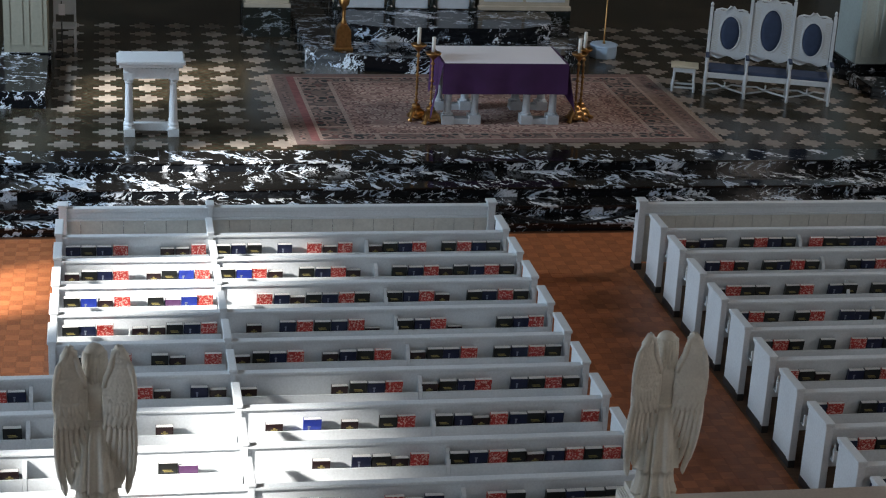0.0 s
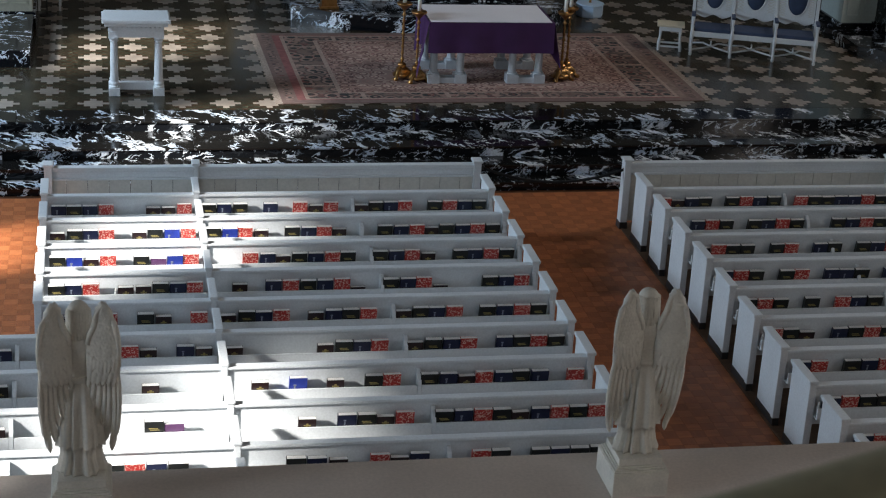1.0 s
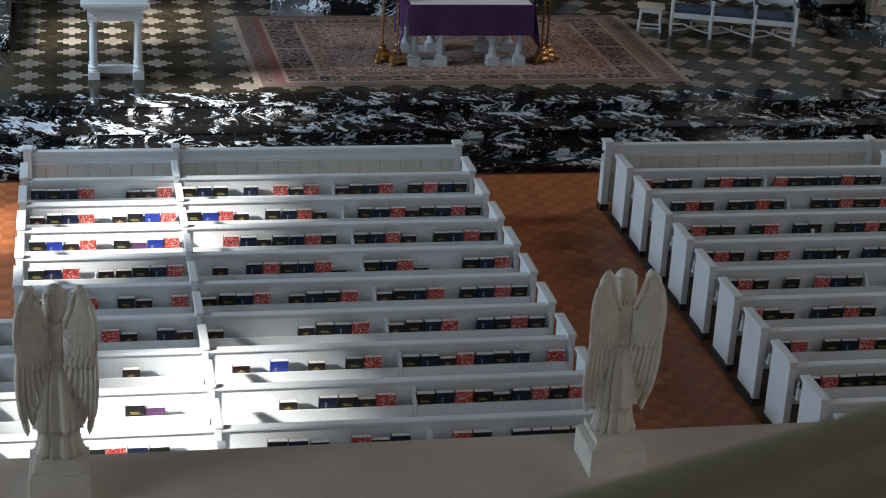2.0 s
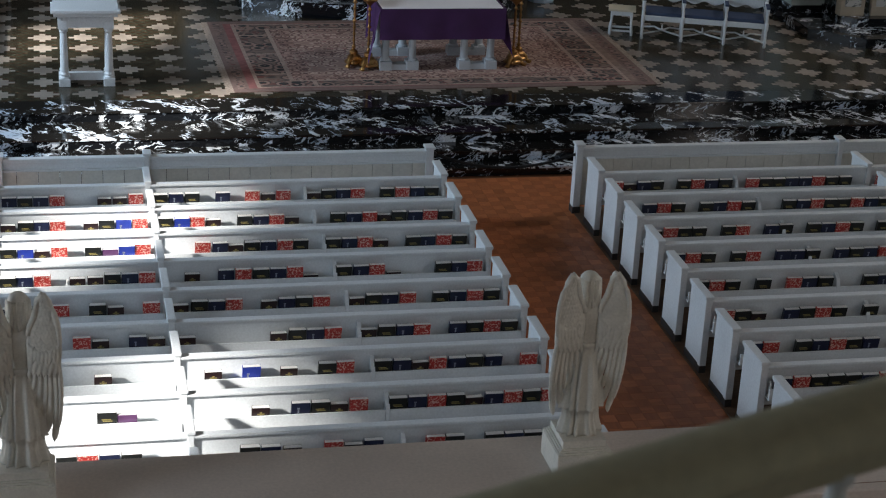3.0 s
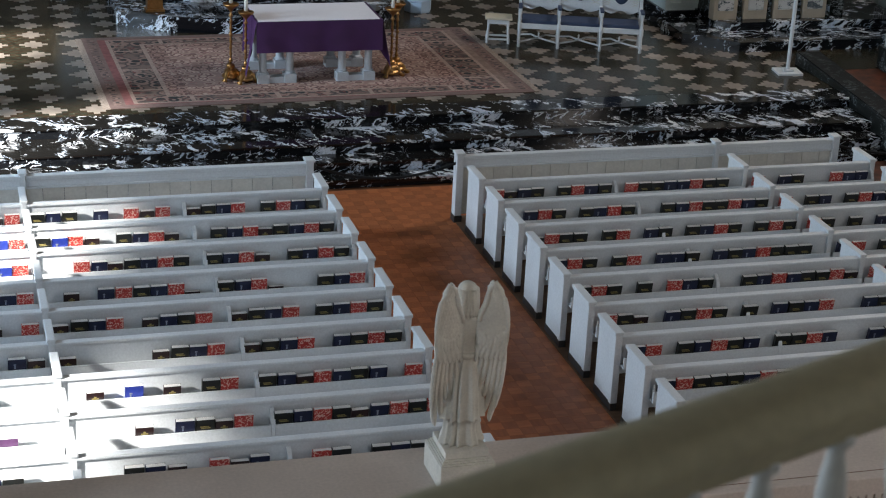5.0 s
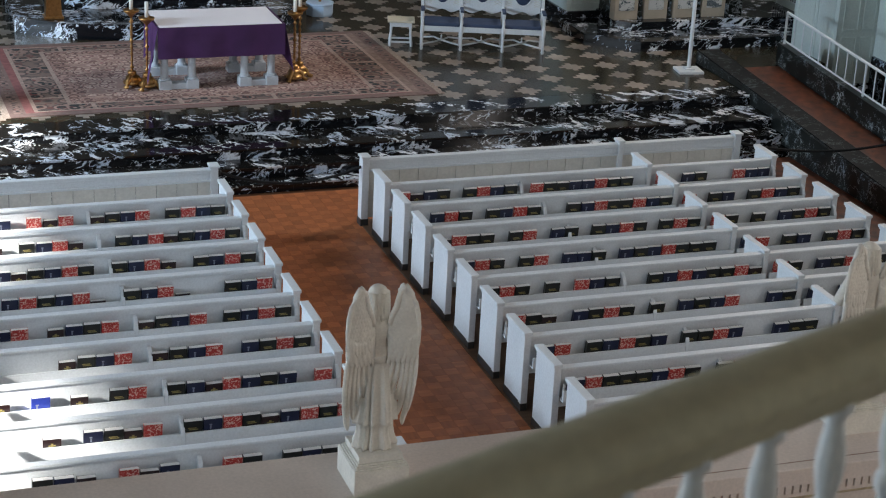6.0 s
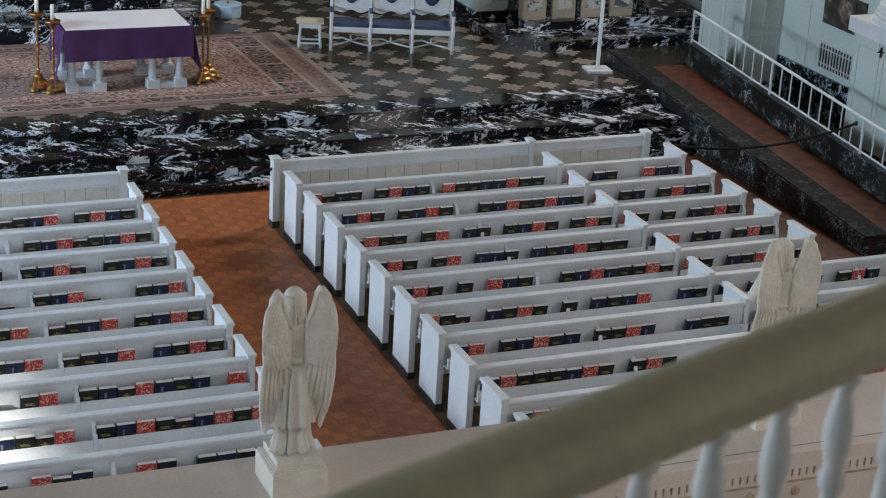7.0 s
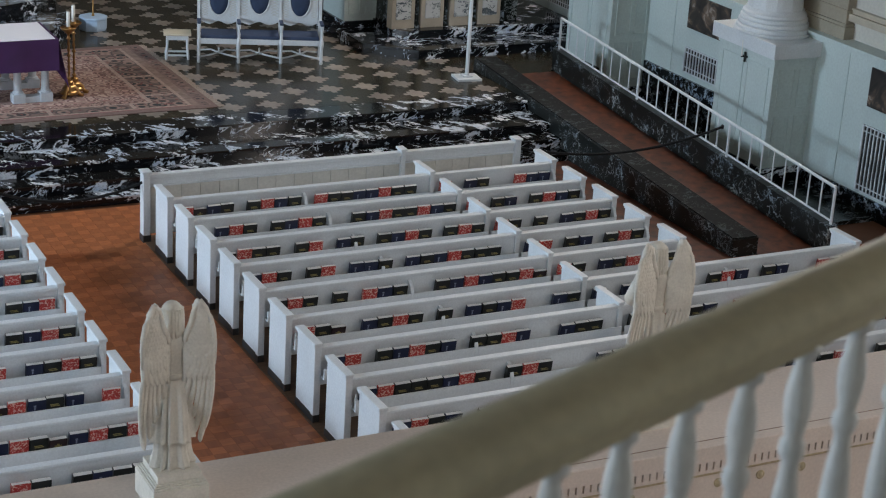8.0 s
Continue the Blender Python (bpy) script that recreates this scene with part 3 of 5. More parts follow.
def candlestick(x, y, tall, candle, name="altar_candlestick", z=PZ, s=1.35):
    c = thing(name, "tall ornate gilt candlestick with a white candle", "candlestick", (x, y, z), group="gilt candlesticks")
    bm = bmesh.new()
    for k in range(3):
        a = math.radians(90 + 120 * k + 20)
        dx, dy = math.cos(a), math.sin(a)
        tube(bm, [(0.14 * s * dx, 0.14 * s * dy, 0.0), (0.15 * s * dx, 0.15 * s * dy, 0.03), (0.11 * s * dx, 0.11 * s * dy, 0.06), (0.09 * s * dx, 0.09 * s * dy, 0.12), (0.05 * s * dx, 0.05 * s * dy, 0.17), (0, 0, 0.22)], [0.022 * s, 0.035 * s, 0.022 * s, 0.03 * s, 0.03 * s, 0.02 * s], 8)
    lathe(bm, [(0.08 * s, 0.05), (0.10 * s, 0.07), (0.085 * s, 0.11), (0.06 * s, 0.13), (0.07 * s, 0.155), (0.055 * s, 0.19), (0.035 * s, 0.21), (0.05 * s, 0.235), (0.045 * s, 0.265), (0.02 * s, 0.29)], 0, 0, 24, lambda a, z: 1 + 0.12 * abs(math.sin(3 * a)))
    part("foot", bm, GOLD, c, smooth=True)
    bm = bmesh.new()
    prof, z0 = [], 0.2
    n = 9
    for k in range(n):
        za = z0 + (tall - 0.12 - z0) * k / n
        dz = (tall - 0.12 - z0) / n
        knot = 0.034 if k in (0, 1, 5, 8) else 0.024
        prof += [(0.017, za), (knot * 1.15, za + 0.2 * dz), (0.021, za + 0.45 * dz), (0.016, za + 0.75 * dz)]
    prof += [(0.02 * s, tall - 0.12), (0.05 * s, tall - 0.08), (0.075 * s, tall - 0.04), (0.08 * s, tall - 0.03), (0.03 * s, tall - 0.02), (0.028 * s, tall)]
    lathe(bm, prof, 0, 0, 14)
    part("stem", bm, GOLD, c, smooth=True)
    bm = bmesh.new()
    lathe(bm, [(0.03 * s, tall - 0.07), (0.075 * s, tall - 0.05), (0.088 * s, tall - 0.02), (0.085 * s, tall - 0.005), (0.06 * s, tall - 0.03), (0.02 * s, tall - 0.035)], 0, 0, 32, lambda a, z: 1 + 0.10 * abs(math.sin(4 * a)))
    part("drip_pan", bm, GOLD, c, smooth=True)
    if candle:
        bm = bmesh.new()
        lathe(bm, [(0.022 * s, tall - 0.01), (0.022 * s, tall + candle), (0.018 * s, tall + candle + 0.004)], 0, 0, 12)
        cn = part("candle", bm, WAX, c, "white wax candle", True)
        bm = bmesh.new()
        lathe(bm, [(0.002, tall + candle), (0.0015, tall + candle + 0.018)], 0, 0, 5)
        part("wick", bm, BLACK, cn)


candlestick(-2.31, 5.58, 1.27, 0.26)
candlestick(-2.10, 5.40, 1.18, 0.24)
candlestick(0.33, 5.49, 1.16, 0.24)
candlestick(0.46, 5.66, 1.20, 0.26)

# lectern table
lec = thing("lectern", "white wooden lectern table with turned columns and a dentil frieze", "lectern", (-6.56, 4.66, PZ - 0.0))
part("top_board", bxs((-0.52, 0.51, -0.09, 0.46, 1.19, 1.25), bevel=0.012), WHITE, lec)
bm = bmesh.new()
prism(bm, [(-0.06, 1.25), (0.44, 1.25), (0.44, 1.275), (-0.06, 1.255)], "x", -0.49, 0.48)
part("slope", bm, WHITE, lec)
part("cornice_moulding", bxs((-0.48, 0.47, -0.06, 0.43, 1.135, 1.192), bevel=0.008), WHITE, lec)
DL = mesh_of(bxs((-0.019, 0.019, -0.05, 0, 0, 0.05)), "dentil", WHITE)
for k in range(12):
    shared("dentil", DL, lec, (-0.390 + 0.070 * k, -0.004, 1.086))
part("frieze", bxs((-0.42, 0.41, -0.005, 0.375, 0.95, 1.116), (-0.42, -0.28, -0.012, 0.0, 0.93, 1.05), (0.27, 0.41, -0.012, 0.0, 0.93, 1.05), bevel=0.004), WHITE, lec)
for x in (-0.34, 0.33):
    for y in (0.06, 0.31):
        bm = bxs((x - 0.085, x + 0.085, y - 0.085, y + 0.085, 0, 0.13), bevel=0.006)
        lathe(bm, [(0.082, 0.13), (0.084, 0.15), (0.066, 0.17), (0.075, 0.185), (0.075, 0.20), (0.06, 0.23), (0.062, 0.26), (0.058, 0.6), (0.050, 0.86), (0.064, 0.88), (0.066, 0.91), (0.08, 0.93), (0.08, 0.95)], x, y, 20)
        part("column", bm, WHITE, lec)
part("stretcher", bxs((-0.30, 0.29, 0.13, 0.24, 0.06, 0.18), bevel=0.006), WHITE, lec)

lec.scale = (1, 1, 0.968)

# rug
def rug_mat(name, ground, motif, second, scale, amount=0.5, medallions=False, loose=0.12):
    m, nt, b = node_mat(name)
    tc = nt.nodes.new("ShaderNodeTexCoord")
    mp = nt.nodes.new("ShaderNodeMapping")
    mp.inputs["Scale"].default_value = (scale * 1.35, scale * 1.35, 0)
    nt.links.new(tc.outputs["Object"], mp.inputs[0])
    if medallions:
        v = nt.nodes.new("ShaderNodeTexMagic")
        v.turbulence_depth = 4
        v.inputs["Scale"].default_value, v.inputs["Distortion"].default_value = 1.6, 1.6
        source = v.outputs[1]
    else:
        v = nt.nodes.new("ShaderNodeTexVoronoi")
        v.inputs["Scale"].default_value, v.inputs["Randomness"].default_value = 1.0, loose
        source = v.outputs[0]
    nt.links.new(mp.outputs[0], v.inputs["Vector"])
    w = noise_tex(nt, scale * 2.6, 6, 1.2)
    a = ramp(nt, [(0.10, (1, 1, 1)), (0.18, (0, 0, 0)), (0.34, (0, 0, 0)), (0.40, (0.9,) * 3), (0.52, (0.9,) * 3), (0.58, (0.1,) * 3), (0.74, (0.6,) * 3)], source)
    col = mix(nt, ground, motif, a)
    col = mix(nt, col, second, ramp(nt, [(amount, (0, 0, 0)), (amount + 0.08, (1, 1, 1))], w))
    worn = ramp(nt, [(0.35, (0.8,) * 3), (0.65, (1.1,) * 3)], noise_tex(nt, 1.3, 4, 0.5))
    col = mix(nt, col, worn, 1.0, "MULTIPLY")
    nt.links.new(col, b.inputs["Base Color"])
    b.inputs["Roughness"].default_value = 0.95
    bump(nt, b, noise_tex(nt, 150, 2), 0.4, 0.004)
    return m


RW, RD = 7.0, 4.12
RUG_END = plain("rug_fringe", (0.38, 0.31, 0.26), 0.95, vary=0.35, scale=40)
RUG_EDGE = plain("rug_edge", (0.19, 0.125, 0.11), 0.95, vary=0.2, scale=14)
RUG_ROSE = plain("rug_rose", (0.24, 0.090, 0.085), 0.95, vary=0.25, scale=10)
RUG_BROWN = plain("rug_brown", (0.24, 0.17, 0.14), 0.95, vary=0.25, scale=10)
RUG_DARK = rug_mat("rug_border", (0.020, 0.025, 0.026), (0.30, 0.20, 0.165), (0.15, 0.045, 0.04), 3.2, 0.57, False, 0.8)
RUG_LINE = plain("rug_line", (0.36, 0.265, 0.22), 0.95, vary=0.25, scale=20)
RUG_PALE = rug_mat("rug_pale_border", (0.38, 0.235, 0.195), (0.10, 0.05, 0.045), (0.44, 0.34, 0.28), 4.4, 0.57, False, 0.5)
# bands from the edge inwards: name, start and end along the length, start and end across, material
RUGS = [("edge_band", 0.09, 0.34, 0.0, 0.16, RUG_EDGE), ("rose_band", 0.34, 0.47, 0.16, 0.19, RUG_ROSE), ("guard_line", 0.47, 0.53, 0.19, 0.24, RUG_LINE),
        ("dark_border", 0.53, 1.02, 0.24, 0.50, RUG_DARK), ("inner_line", 1.02, 1.09, 0.50, 0.55, RUG_LINE), ("pale_border", 1.09, 1.40, 0.55, 0.74, RUG_PALE)]
rug = thing("rug", "large faded rose oriental rug with patterned borders and fringe", "rug", (-0.99, 6.33, PZ + 0.003), 0.9)
for name, a, b, c, d, m in RUGS:
    bm = bmesh.new()
    w, h = RW / 2, RD / 2
    if name == "rose_band":
        box(bm, w - b, w - a, -h + c, h - c, 0, 0.012)
        part("brown_band", bm, RUG_BROWN, rug)
        bm = bmesh.new()
        box(bm, -w + a, -w + b, -h + c, h - c, 0, 0.012)
        box(bm, -w + b, w - b, -h + c, -h + d, 0, 0.012)
        box(bm, -w + b, w - b, h - d, h - c, 0, 0.012)
        part(name, bm, m, rug)
        continue
    for x0, x1, y0, y1 in ((-w + a, w - a, -h + c, -h + d), (-w + a, w - a, h - d, h - c), (-w + a, -w + b, -h + d, h - d), (w - b, w - a, -h + d, h - d)):
        box(bm, x0, x1, y0, y1, 0, 0.012)
    part(name, bm, m, rug)
# knotted tassels along both short ends and a dark toothed stripe beside them
for side in (-1, 1):
    bm = bmesh.new()
    y = -RD / 2 + 0.02
    while y < RD / 2 - 0.03:
        box(bm, *sorted((side * (RW / 2 - 0.09), side * (RW / 2 + 0.02 + 0.012 * math.sin(y * 37)))), y, y + 0.035, 0, 0.008)
        y += 0.05
    part("fringe", bm, RUG_END, rug)
    bm = bmesh.new()
    y = -RD / 2 + 0.16
    while y < RD / 2 - 0.2:
        box(bm, *sorted((side * (RW / 2 - 0.16), side * (RW / 2 - 0.29))), y, y + 0.045, 0.011, 0.0135)
        y += 0.11
    part("tooth_stripe", bm, RUG_DARK, rug)
# bars that divide the dark border into panels
for x in (-2.1, -0.75, 0.75, 2.1):
    for e in (-1, 1):
        part("border_bar", bxs((x - 0.035, x + 0.035, *sorted((e * (RD / 2 - 0.25), e * (RD / 2 - 0.49))), 0.011, 0.0135)), RUG_LINE, rug)
for y in (-1.15, 0.0, 1.15):
    for e in (-1, 1):
        part("border_bar", bxs((*sorted((e * (RW / 2 - 0.54), e * (RW / 2 - 1.01))), y - 0.025, y + 0.025, 0.011, 0.0135)), RUG_LINE, rug)
part("field", bxs((-RW / 2 + 1.4, RW / 2 - 1.4, -RD / 2 + 0.74, RD / 2 - 0.74, 0, 0.012)), rug_mat("rug_field", (0.50, 0.36, 0.295), (0.15, 0.075, 0.068), (0.34, 0.17, 0.15), 4.6, 0.58, False, 0.95), rug)
for x, r, tone in ((0, 0.50, 0), (-1.75, 0.17, 1), (1.75, 0.17, 1), (-1.0, 0.12, 1), (1.0, 0.12, 1)):
    bm = bmesh.new()
    lathe(bm, [(r, 0.012), (r * 0.97, 0.0145)], x, 0, 30)
    for v in bm.verts:
        v.co.x = x + (v.co.x - x) * 1.6
    part("medallion", bm, RUG_PALE if tone else rug_mat("rug_medallion", (0.38, 0.21, 0.19), (0.52, 0.42, 0.36), (0.26, 0.17, 0.16), 6), rug)

# dais behind the altar, and the high altar on it
dais = thing("dais", "stepped black and white marble dais behind the altar", "dais", kind="structure")
for outline, z0, z1 in (([(-3.72, 9.25), (-2.85, 8.62), (-1.9, 8.44), (0.2, 8.44), (0.95, 8.75), (1.55, 9.6), (1.55, 14), (-3.72, 14)], PZ - 0.01, 0.90),
                        ([(-2.95, 9.95), (-2.2, 9.62), (0.3, 9.62), (0.95, 9.95), (1.1, 10.6), (1.1, 14), (-2.95, 14)], 0.89, 1.17)):
    bm = bmesh.new()
    prism(bm, outline, "z", z0, z1)
    bmesh.ops.bevel(bm, geom=[e for e in bm.edges if all(abs(v.co.z - z1) < 1e-5 for v in e.verts)], offset=0.015, segments=2, affect="EDGES")
    part("step", bm, MARBLE, dais)
high = thing("high_altar", "pale stone altar front with panels between dark columns", "altar", (-0.9, 11.05, 1.165))
part("body", bxs((-2.05, 0.62, 0.14, 1.0, 0, 1.2)), BEIGE, high)
for x0, x1 in ((-1.98, -1.14), (-0.94, -0.30), (-0.12, 0.50)):
    part("panel", bxs((x0, x1, 0.05, 0.15, 0.03, 1.1), bevel=0.012), STONE, high)
for x in (-2.05, -1.04, -0.21, 0.56):
    bm = bxs((x - 0.08, x + 0.08, -0.05, 0.13, 0, 0.07))
    lathe(bm, [(0.072, 0.07), (0.056, 0.10), (0.056, 1.0), (0.075, 1.04), (0.075, 1.1)], x, 0.04, 14)
    part("column", bm, MARBLE_GREEN, high)
for x0, x1 in ((-3.80, -2.92), (0.66, 2.5)):
    part("wing_plinth", bxs((x0, x1, 0.02, 1.0, PZ - 1.17, 0.02 if x0 < 0 else 0.0)), MARBLE_GREEN, high)
    part("wing", bxs((x0 + 0.03, x1 - 0.03, 0.05, 1.0, 0.0, 1.1), (x0, x1, 0.0, 0.1, 0.02, 0.10), bevel=0.012), BEIGE, high)
    for k in range(2):
        w = (x1 - x0 - 0.3) / 2
        part("wing_panel", bxs((x0 + 0.12 + k * (w + 0.06), x0 + 0.12 + k * (w + 0.06) + w, 0.03, 0.06, 0.18, 1.0), bevel=0.01), STONE, high)
tc_ = thing("tall_candlestick", "tall gilt candlestick on a house-shaped gilt base", "candlestick", (-3.07, 9.10, 0.90))
bm = bxs((-0.17, 0.17, -0.14, 0.14, 0, 0.05), bevel=0.01)
prism(bm, [(-0.14, 0.05), (0.14, 0.05), (0.125, 0.36), (0.06, 0.46), (-0.06, 0.46), (-0.125, 0.36)], "y", -0.11, 0.11)
part("base", bm, GOLD, tc_)
bm = bmesh.new()
lathe(bm, [(0.05, 0.45), (0.06, 0.48), (0.03, 0.55), (0.035, 0.75), (0.09, 0.82), (0.10, 0.90), (0.05, 0.98), (0.08, 1.06), (0.09, 1.12), (0.03, 1.2), (0.03, 2.4)], 0, 0, 14)
part("stem", bm, GOLD, tc_, smooth=True)

# pedestal of a candle pole: an eight-sided pale block with a thin gilt pole
pb = thing("candle_pole", "thin gilt pole in a pale blue octagonal block", "pole stand", (1.95, 9.78, PZ))
bm = bmesh.new()
lathe(bm, [(0.25, 0), (0.26, 0.02), (0.26, 0.20), (0.275, 0.215), (0.275, 0.235), (0.25, 0.25)], 0, 0, 8)
part("block", bm, plain("pale_blue_paint", (0.46, 0.60, 0.76), 0.45, vary=0.06, scale=6), pb)
bm = bmesh.new()
lathe(bm, [(0.03, 0.245), (0.018, 0.30), (0.014, 0.32), (0.014, 2.6)], 0, 0, 10)
part("pole", bm, GOLD, pb, smooth=True)

# side table and triple seat
CREAM = plain("cream_paint", (0.66, 0.60, 0.46), 0.5, vary=0.06)
stool = thing("side_table", "small white table with a cream top beside the triple seat", "side table", (2.80, 7.47, PZ), -17)
part("tabletop", bxs((-0.24, 0.24, -0.19, 0.19, 0.43, 0.465), bevel=0.008), CREAM, stool)
part("apron", bxs((-0.19, 0.19, -0.15, 0.15, 0.35, 0.432)), WHITE, stool)
for sx in (-1, 1):
    for sy in (-1, 1):
        bm = bmesh.new()
        tube(bm, [(sx * 0.19, sy * 0.15, 0), (sx * 0.19, sy * 0.15, 0.06), (sx * 0.175, sy * 0.135, 0.2), (sx * 0.17, sy * 0.13, 0.36)], [0.022, 0.026, 0.018, 0.024], 8)
        part("leg", bm, WHITE, stool)
part("stretcher", bxs((-0.18, 0.18, -0.155, -0.125, 0.06, 0.09), (-0.18, 0.18, 0.125, 0.155, 0.06, 0.09), (-0.195, -0.165, -0.14, 0.14, 0.06, 0.09), (0.165, 0.195, -0.14, 0.14, 0.06, 0.09)), WHITE, stool)

seat = thing("triple_seat", "white carved triple chair with blue oval backs and seats", "bench", (3.06, 7.06, PZ), -18.2)
BAYS = [(0.02, 0.68, 1.42), (0.70, 1.42, 1.62), (1.44, 2.12, 1.42)]
for x0, x1, tall in BAYS:
    cx, w = (x0 + x1) / 2, x1 - x0
    part("seat_cushion", bxs((x0 + 0.02, x1 - 0.02, 0.02, 0.52, 0.42, 0.49), bevel=0.025), BLUE, seat, "blue upholstered seat")
    part("seat_rail", bxs((x0, x1, -0.015, 0.025, 0.34, 0.43), bevel=0.006), WHITE, seat)
    bt, bb = tall, 0.60
    cz, rz, rx = (bt + bb) / 2 + 0.03, (bt - bb) * 0.36, w * 0.25
    # the backrest: a board with an oval opening, wavy below and crested above
    bm = bmesh.new()
    N = 40
    outer, inner = [], []
    for k in range(N):
        a = 2 * math.pi * k / N
        c, s = math.cos(a), math.sin(a)
        f = 1 / max(abs(c), abs(s))
        ox, oz = cx + c * f * w * 0.47, (bt + bb) / 2 + s * f * (bt - bb) / 2
        if s < -0.6:
            oz += 0.03 * math.cos((ox - cx) / w * 4 * math.pi)
        if s > 0.6:
            oz += 0.07 * math.exp(-((ox - cx) / (0.17 * w)) ** 2) + 0.02 * math.cos((ox - cx) / w * 6 * math.pi)
        outer.append((ox, oz))
        inner.append((cx + c * (rx + 0.012), cz + s * (rz + 0.012)))
    for y0, flip in ((0.50, False), (0.535, True)):
        o = [bm.verts.new((u, y0, v)) for u, v in outer]
        i_ = [bm.verts.new((u, y0, v)) for u, v in inner]
        for k in range(N):
            q = (o[k], o[(k + 1) % N], i_[(k + 1) % N], i_[k])
            bm.faces.new(q if not flip else tuple(reversed(q)))
        if not flip:
            o1, i1 = o, i_
        else:
            for k in range(N):
                bm.faces.new((o1[k], o[k], o[(k + 1) % N], o1[(k + 1) % N]))
                bm.faces.new((i1[k], i1[(k + 1) % N], i_[(k + 1) % N], i_[k]))
    part("backrest", bm, WHITE, seat)
    bm = bmesh.new()
    rings_ = [[bm.verts.new((cx + rx * rr * math.cos(2 * math.pi * k / 32), yy, cz + rz * rr * math.sin(2 * math.pi * k / 32))) for k in range(32)] for rr, yy in ((1.0, 0.53), (1.0, 0.50), (0.9, 0.482), (0.5, 0.474))]
    for lo, hi in zip(rings_, rings_[1:]):
        for k in range(32):
            bm.faces.new((lo[k], lo[(k + 1) % 32], hi[(k + 1) % 32], hi[k]))
    bm.faces.new(rings_[-1])
    part("oval_pad", bm, BLUE, seat, "blue upholstered oval back pad", True)
    bm = bmesh.new()
    tube(bm, [(cx + (rx + 0.012) * math.cos(2 * math.pi * k / 36), 0.495, cz + (rz + 0.012) * math.sin(2 * math.pi * k / 36)) for k in range(37)], 0.014, 6)
    part("oval_moulding", bm, WHITE, seat)
    for sx in (-1, 1):
        bm = bmesh.new()
        tube(bm, [(cx + sx * w * 0.42, 0.49, bt + 0.02), (cx + sx * w * 0.28, 0.48, bt + 0.05), (cx + sx * w * 0.12, 0.48, bt + 0.04), (cx + sx * 0.02, 0.48, bt + 0.10)], [0.012, 0.02, 0.016, 0.022], 6)
        part("crest_scroll", bm, WHITE, seat)
    for sx in (-1, 1):
        bm = bmesh.new()
        xa, xb = cx + sx * w * 0.29, cx + sx * w * 0.45
        for k in range(15):
            z = cz - rz * 1.1 + rz * 2.2 * k / 15
            tube(bm, [(xa, 0.499, z), (xb, 0.499, z + rz * 0.15)], 0.004, 4)
            tube(bm, [(xb, 0.497, z), (xa, 0.497, z + rz * 0.15)], 0.004, 4)
        part("lattice", bm, WHITE_OLD, seat)
    bm = bmesh.new()
    tube(bm, [(x0, 0.02, 0.10), (x0 + w * 0.3, 0.08, 0.13), (cx, 0.26, 0.12), (x0 + w * 0.7, 0.44, 0.13), (x1, 0.50, 0.10)], 0.016, 6)
    tube(bm, [(x1, 0.02, 0.10), (x0 + w * 0.7, 0.08, 0.13), (cx, 0.26, 0.12), (x0 + w * 0.3, 0.44, 0.13), (x0, 0.50, 0.10)], 0.016, 6)
    lathe(bm, [(0.018, 0.10), (0.026, 0.14), (0.012, 0.17), (0.018, 0.20), (0.004, 0.225)], cx, 0.26, 8)
    part("cross_stretcher", bm, WHITE, seat)
for k, x in enumerate((0.0, 0.69, 1.43, 2.14)):
    bm = bmesh.new()
    lathe(bm, [(0.022, 0.0), (0.032, 0.03), (0.024, 0.06), (0.034, 0.10), (0.024, 0.14), (0.026, 0.30), (0.036, 0.33), (0.036, 0.43), (0.022, 0.46), (0.028, 0.52), (0.020, 0.58), (0.030, 0.64), (0.03, 0.68)], x, 0.0, 10)
    part("front_leg", bm, WHITE, seat, smooth=True)
    part("arm", bxs((x - 0.03, x + 0.03, -0.05, 0.50, 0.665, 0.70), bevel=0.012), WHITE, seat)
    part("arm_pad", bxs((x - 0.034, x + 0.034, -0.055, 0.26, 0.70, 0.735), bevel=0.014), BLUE, seat, "blue padded armrest")
    tall = 1.62 if k in (1, 2) else 1.42
    bm = bxs((x - 0.028, x + 0.028, 0.48, 0.545, 0.0, tall + 0.04), bevel=0.005)
    lathe(bm, [(0.03, tall + 0.04), (0.034, tall + 0.055), (0.016, tall + 0.07), (0.028, tall + 0.095), (0.03, tall + 0.115), (0.018, tall + 0.135), (0.005, tall + 0.155)], x, 0.512, 10)
    part("back_post", bm, WHITE, seat)


# tall white pole on a square foot
fp = thing("pole_stand", "tall white pole on a square white foot", "pole stand", (7.24, 4.92, PZ), -8)
part("foot", bxs((-0.22, 0.22, -0.20, 0.20, 0, 0.045), (-0.09, 0.09, -0.09, 0.09, 0.045, 0.075), bevel=0.008), WHITE, fp)
bm = bmesh.new()
lathe(bm, [(0.05, 0.07), (0.036, 0.10), (0.034, 0.12), (0.032, 3.2)], 0, 0, 14)
part("pole", bm, WHITE, fp, smooth=True)


PIER = plain("pier_paint", (0.25, 0.235, 0.18), 0.6, vary=0.08, scale=1.0, fine=25, relief=0.1)


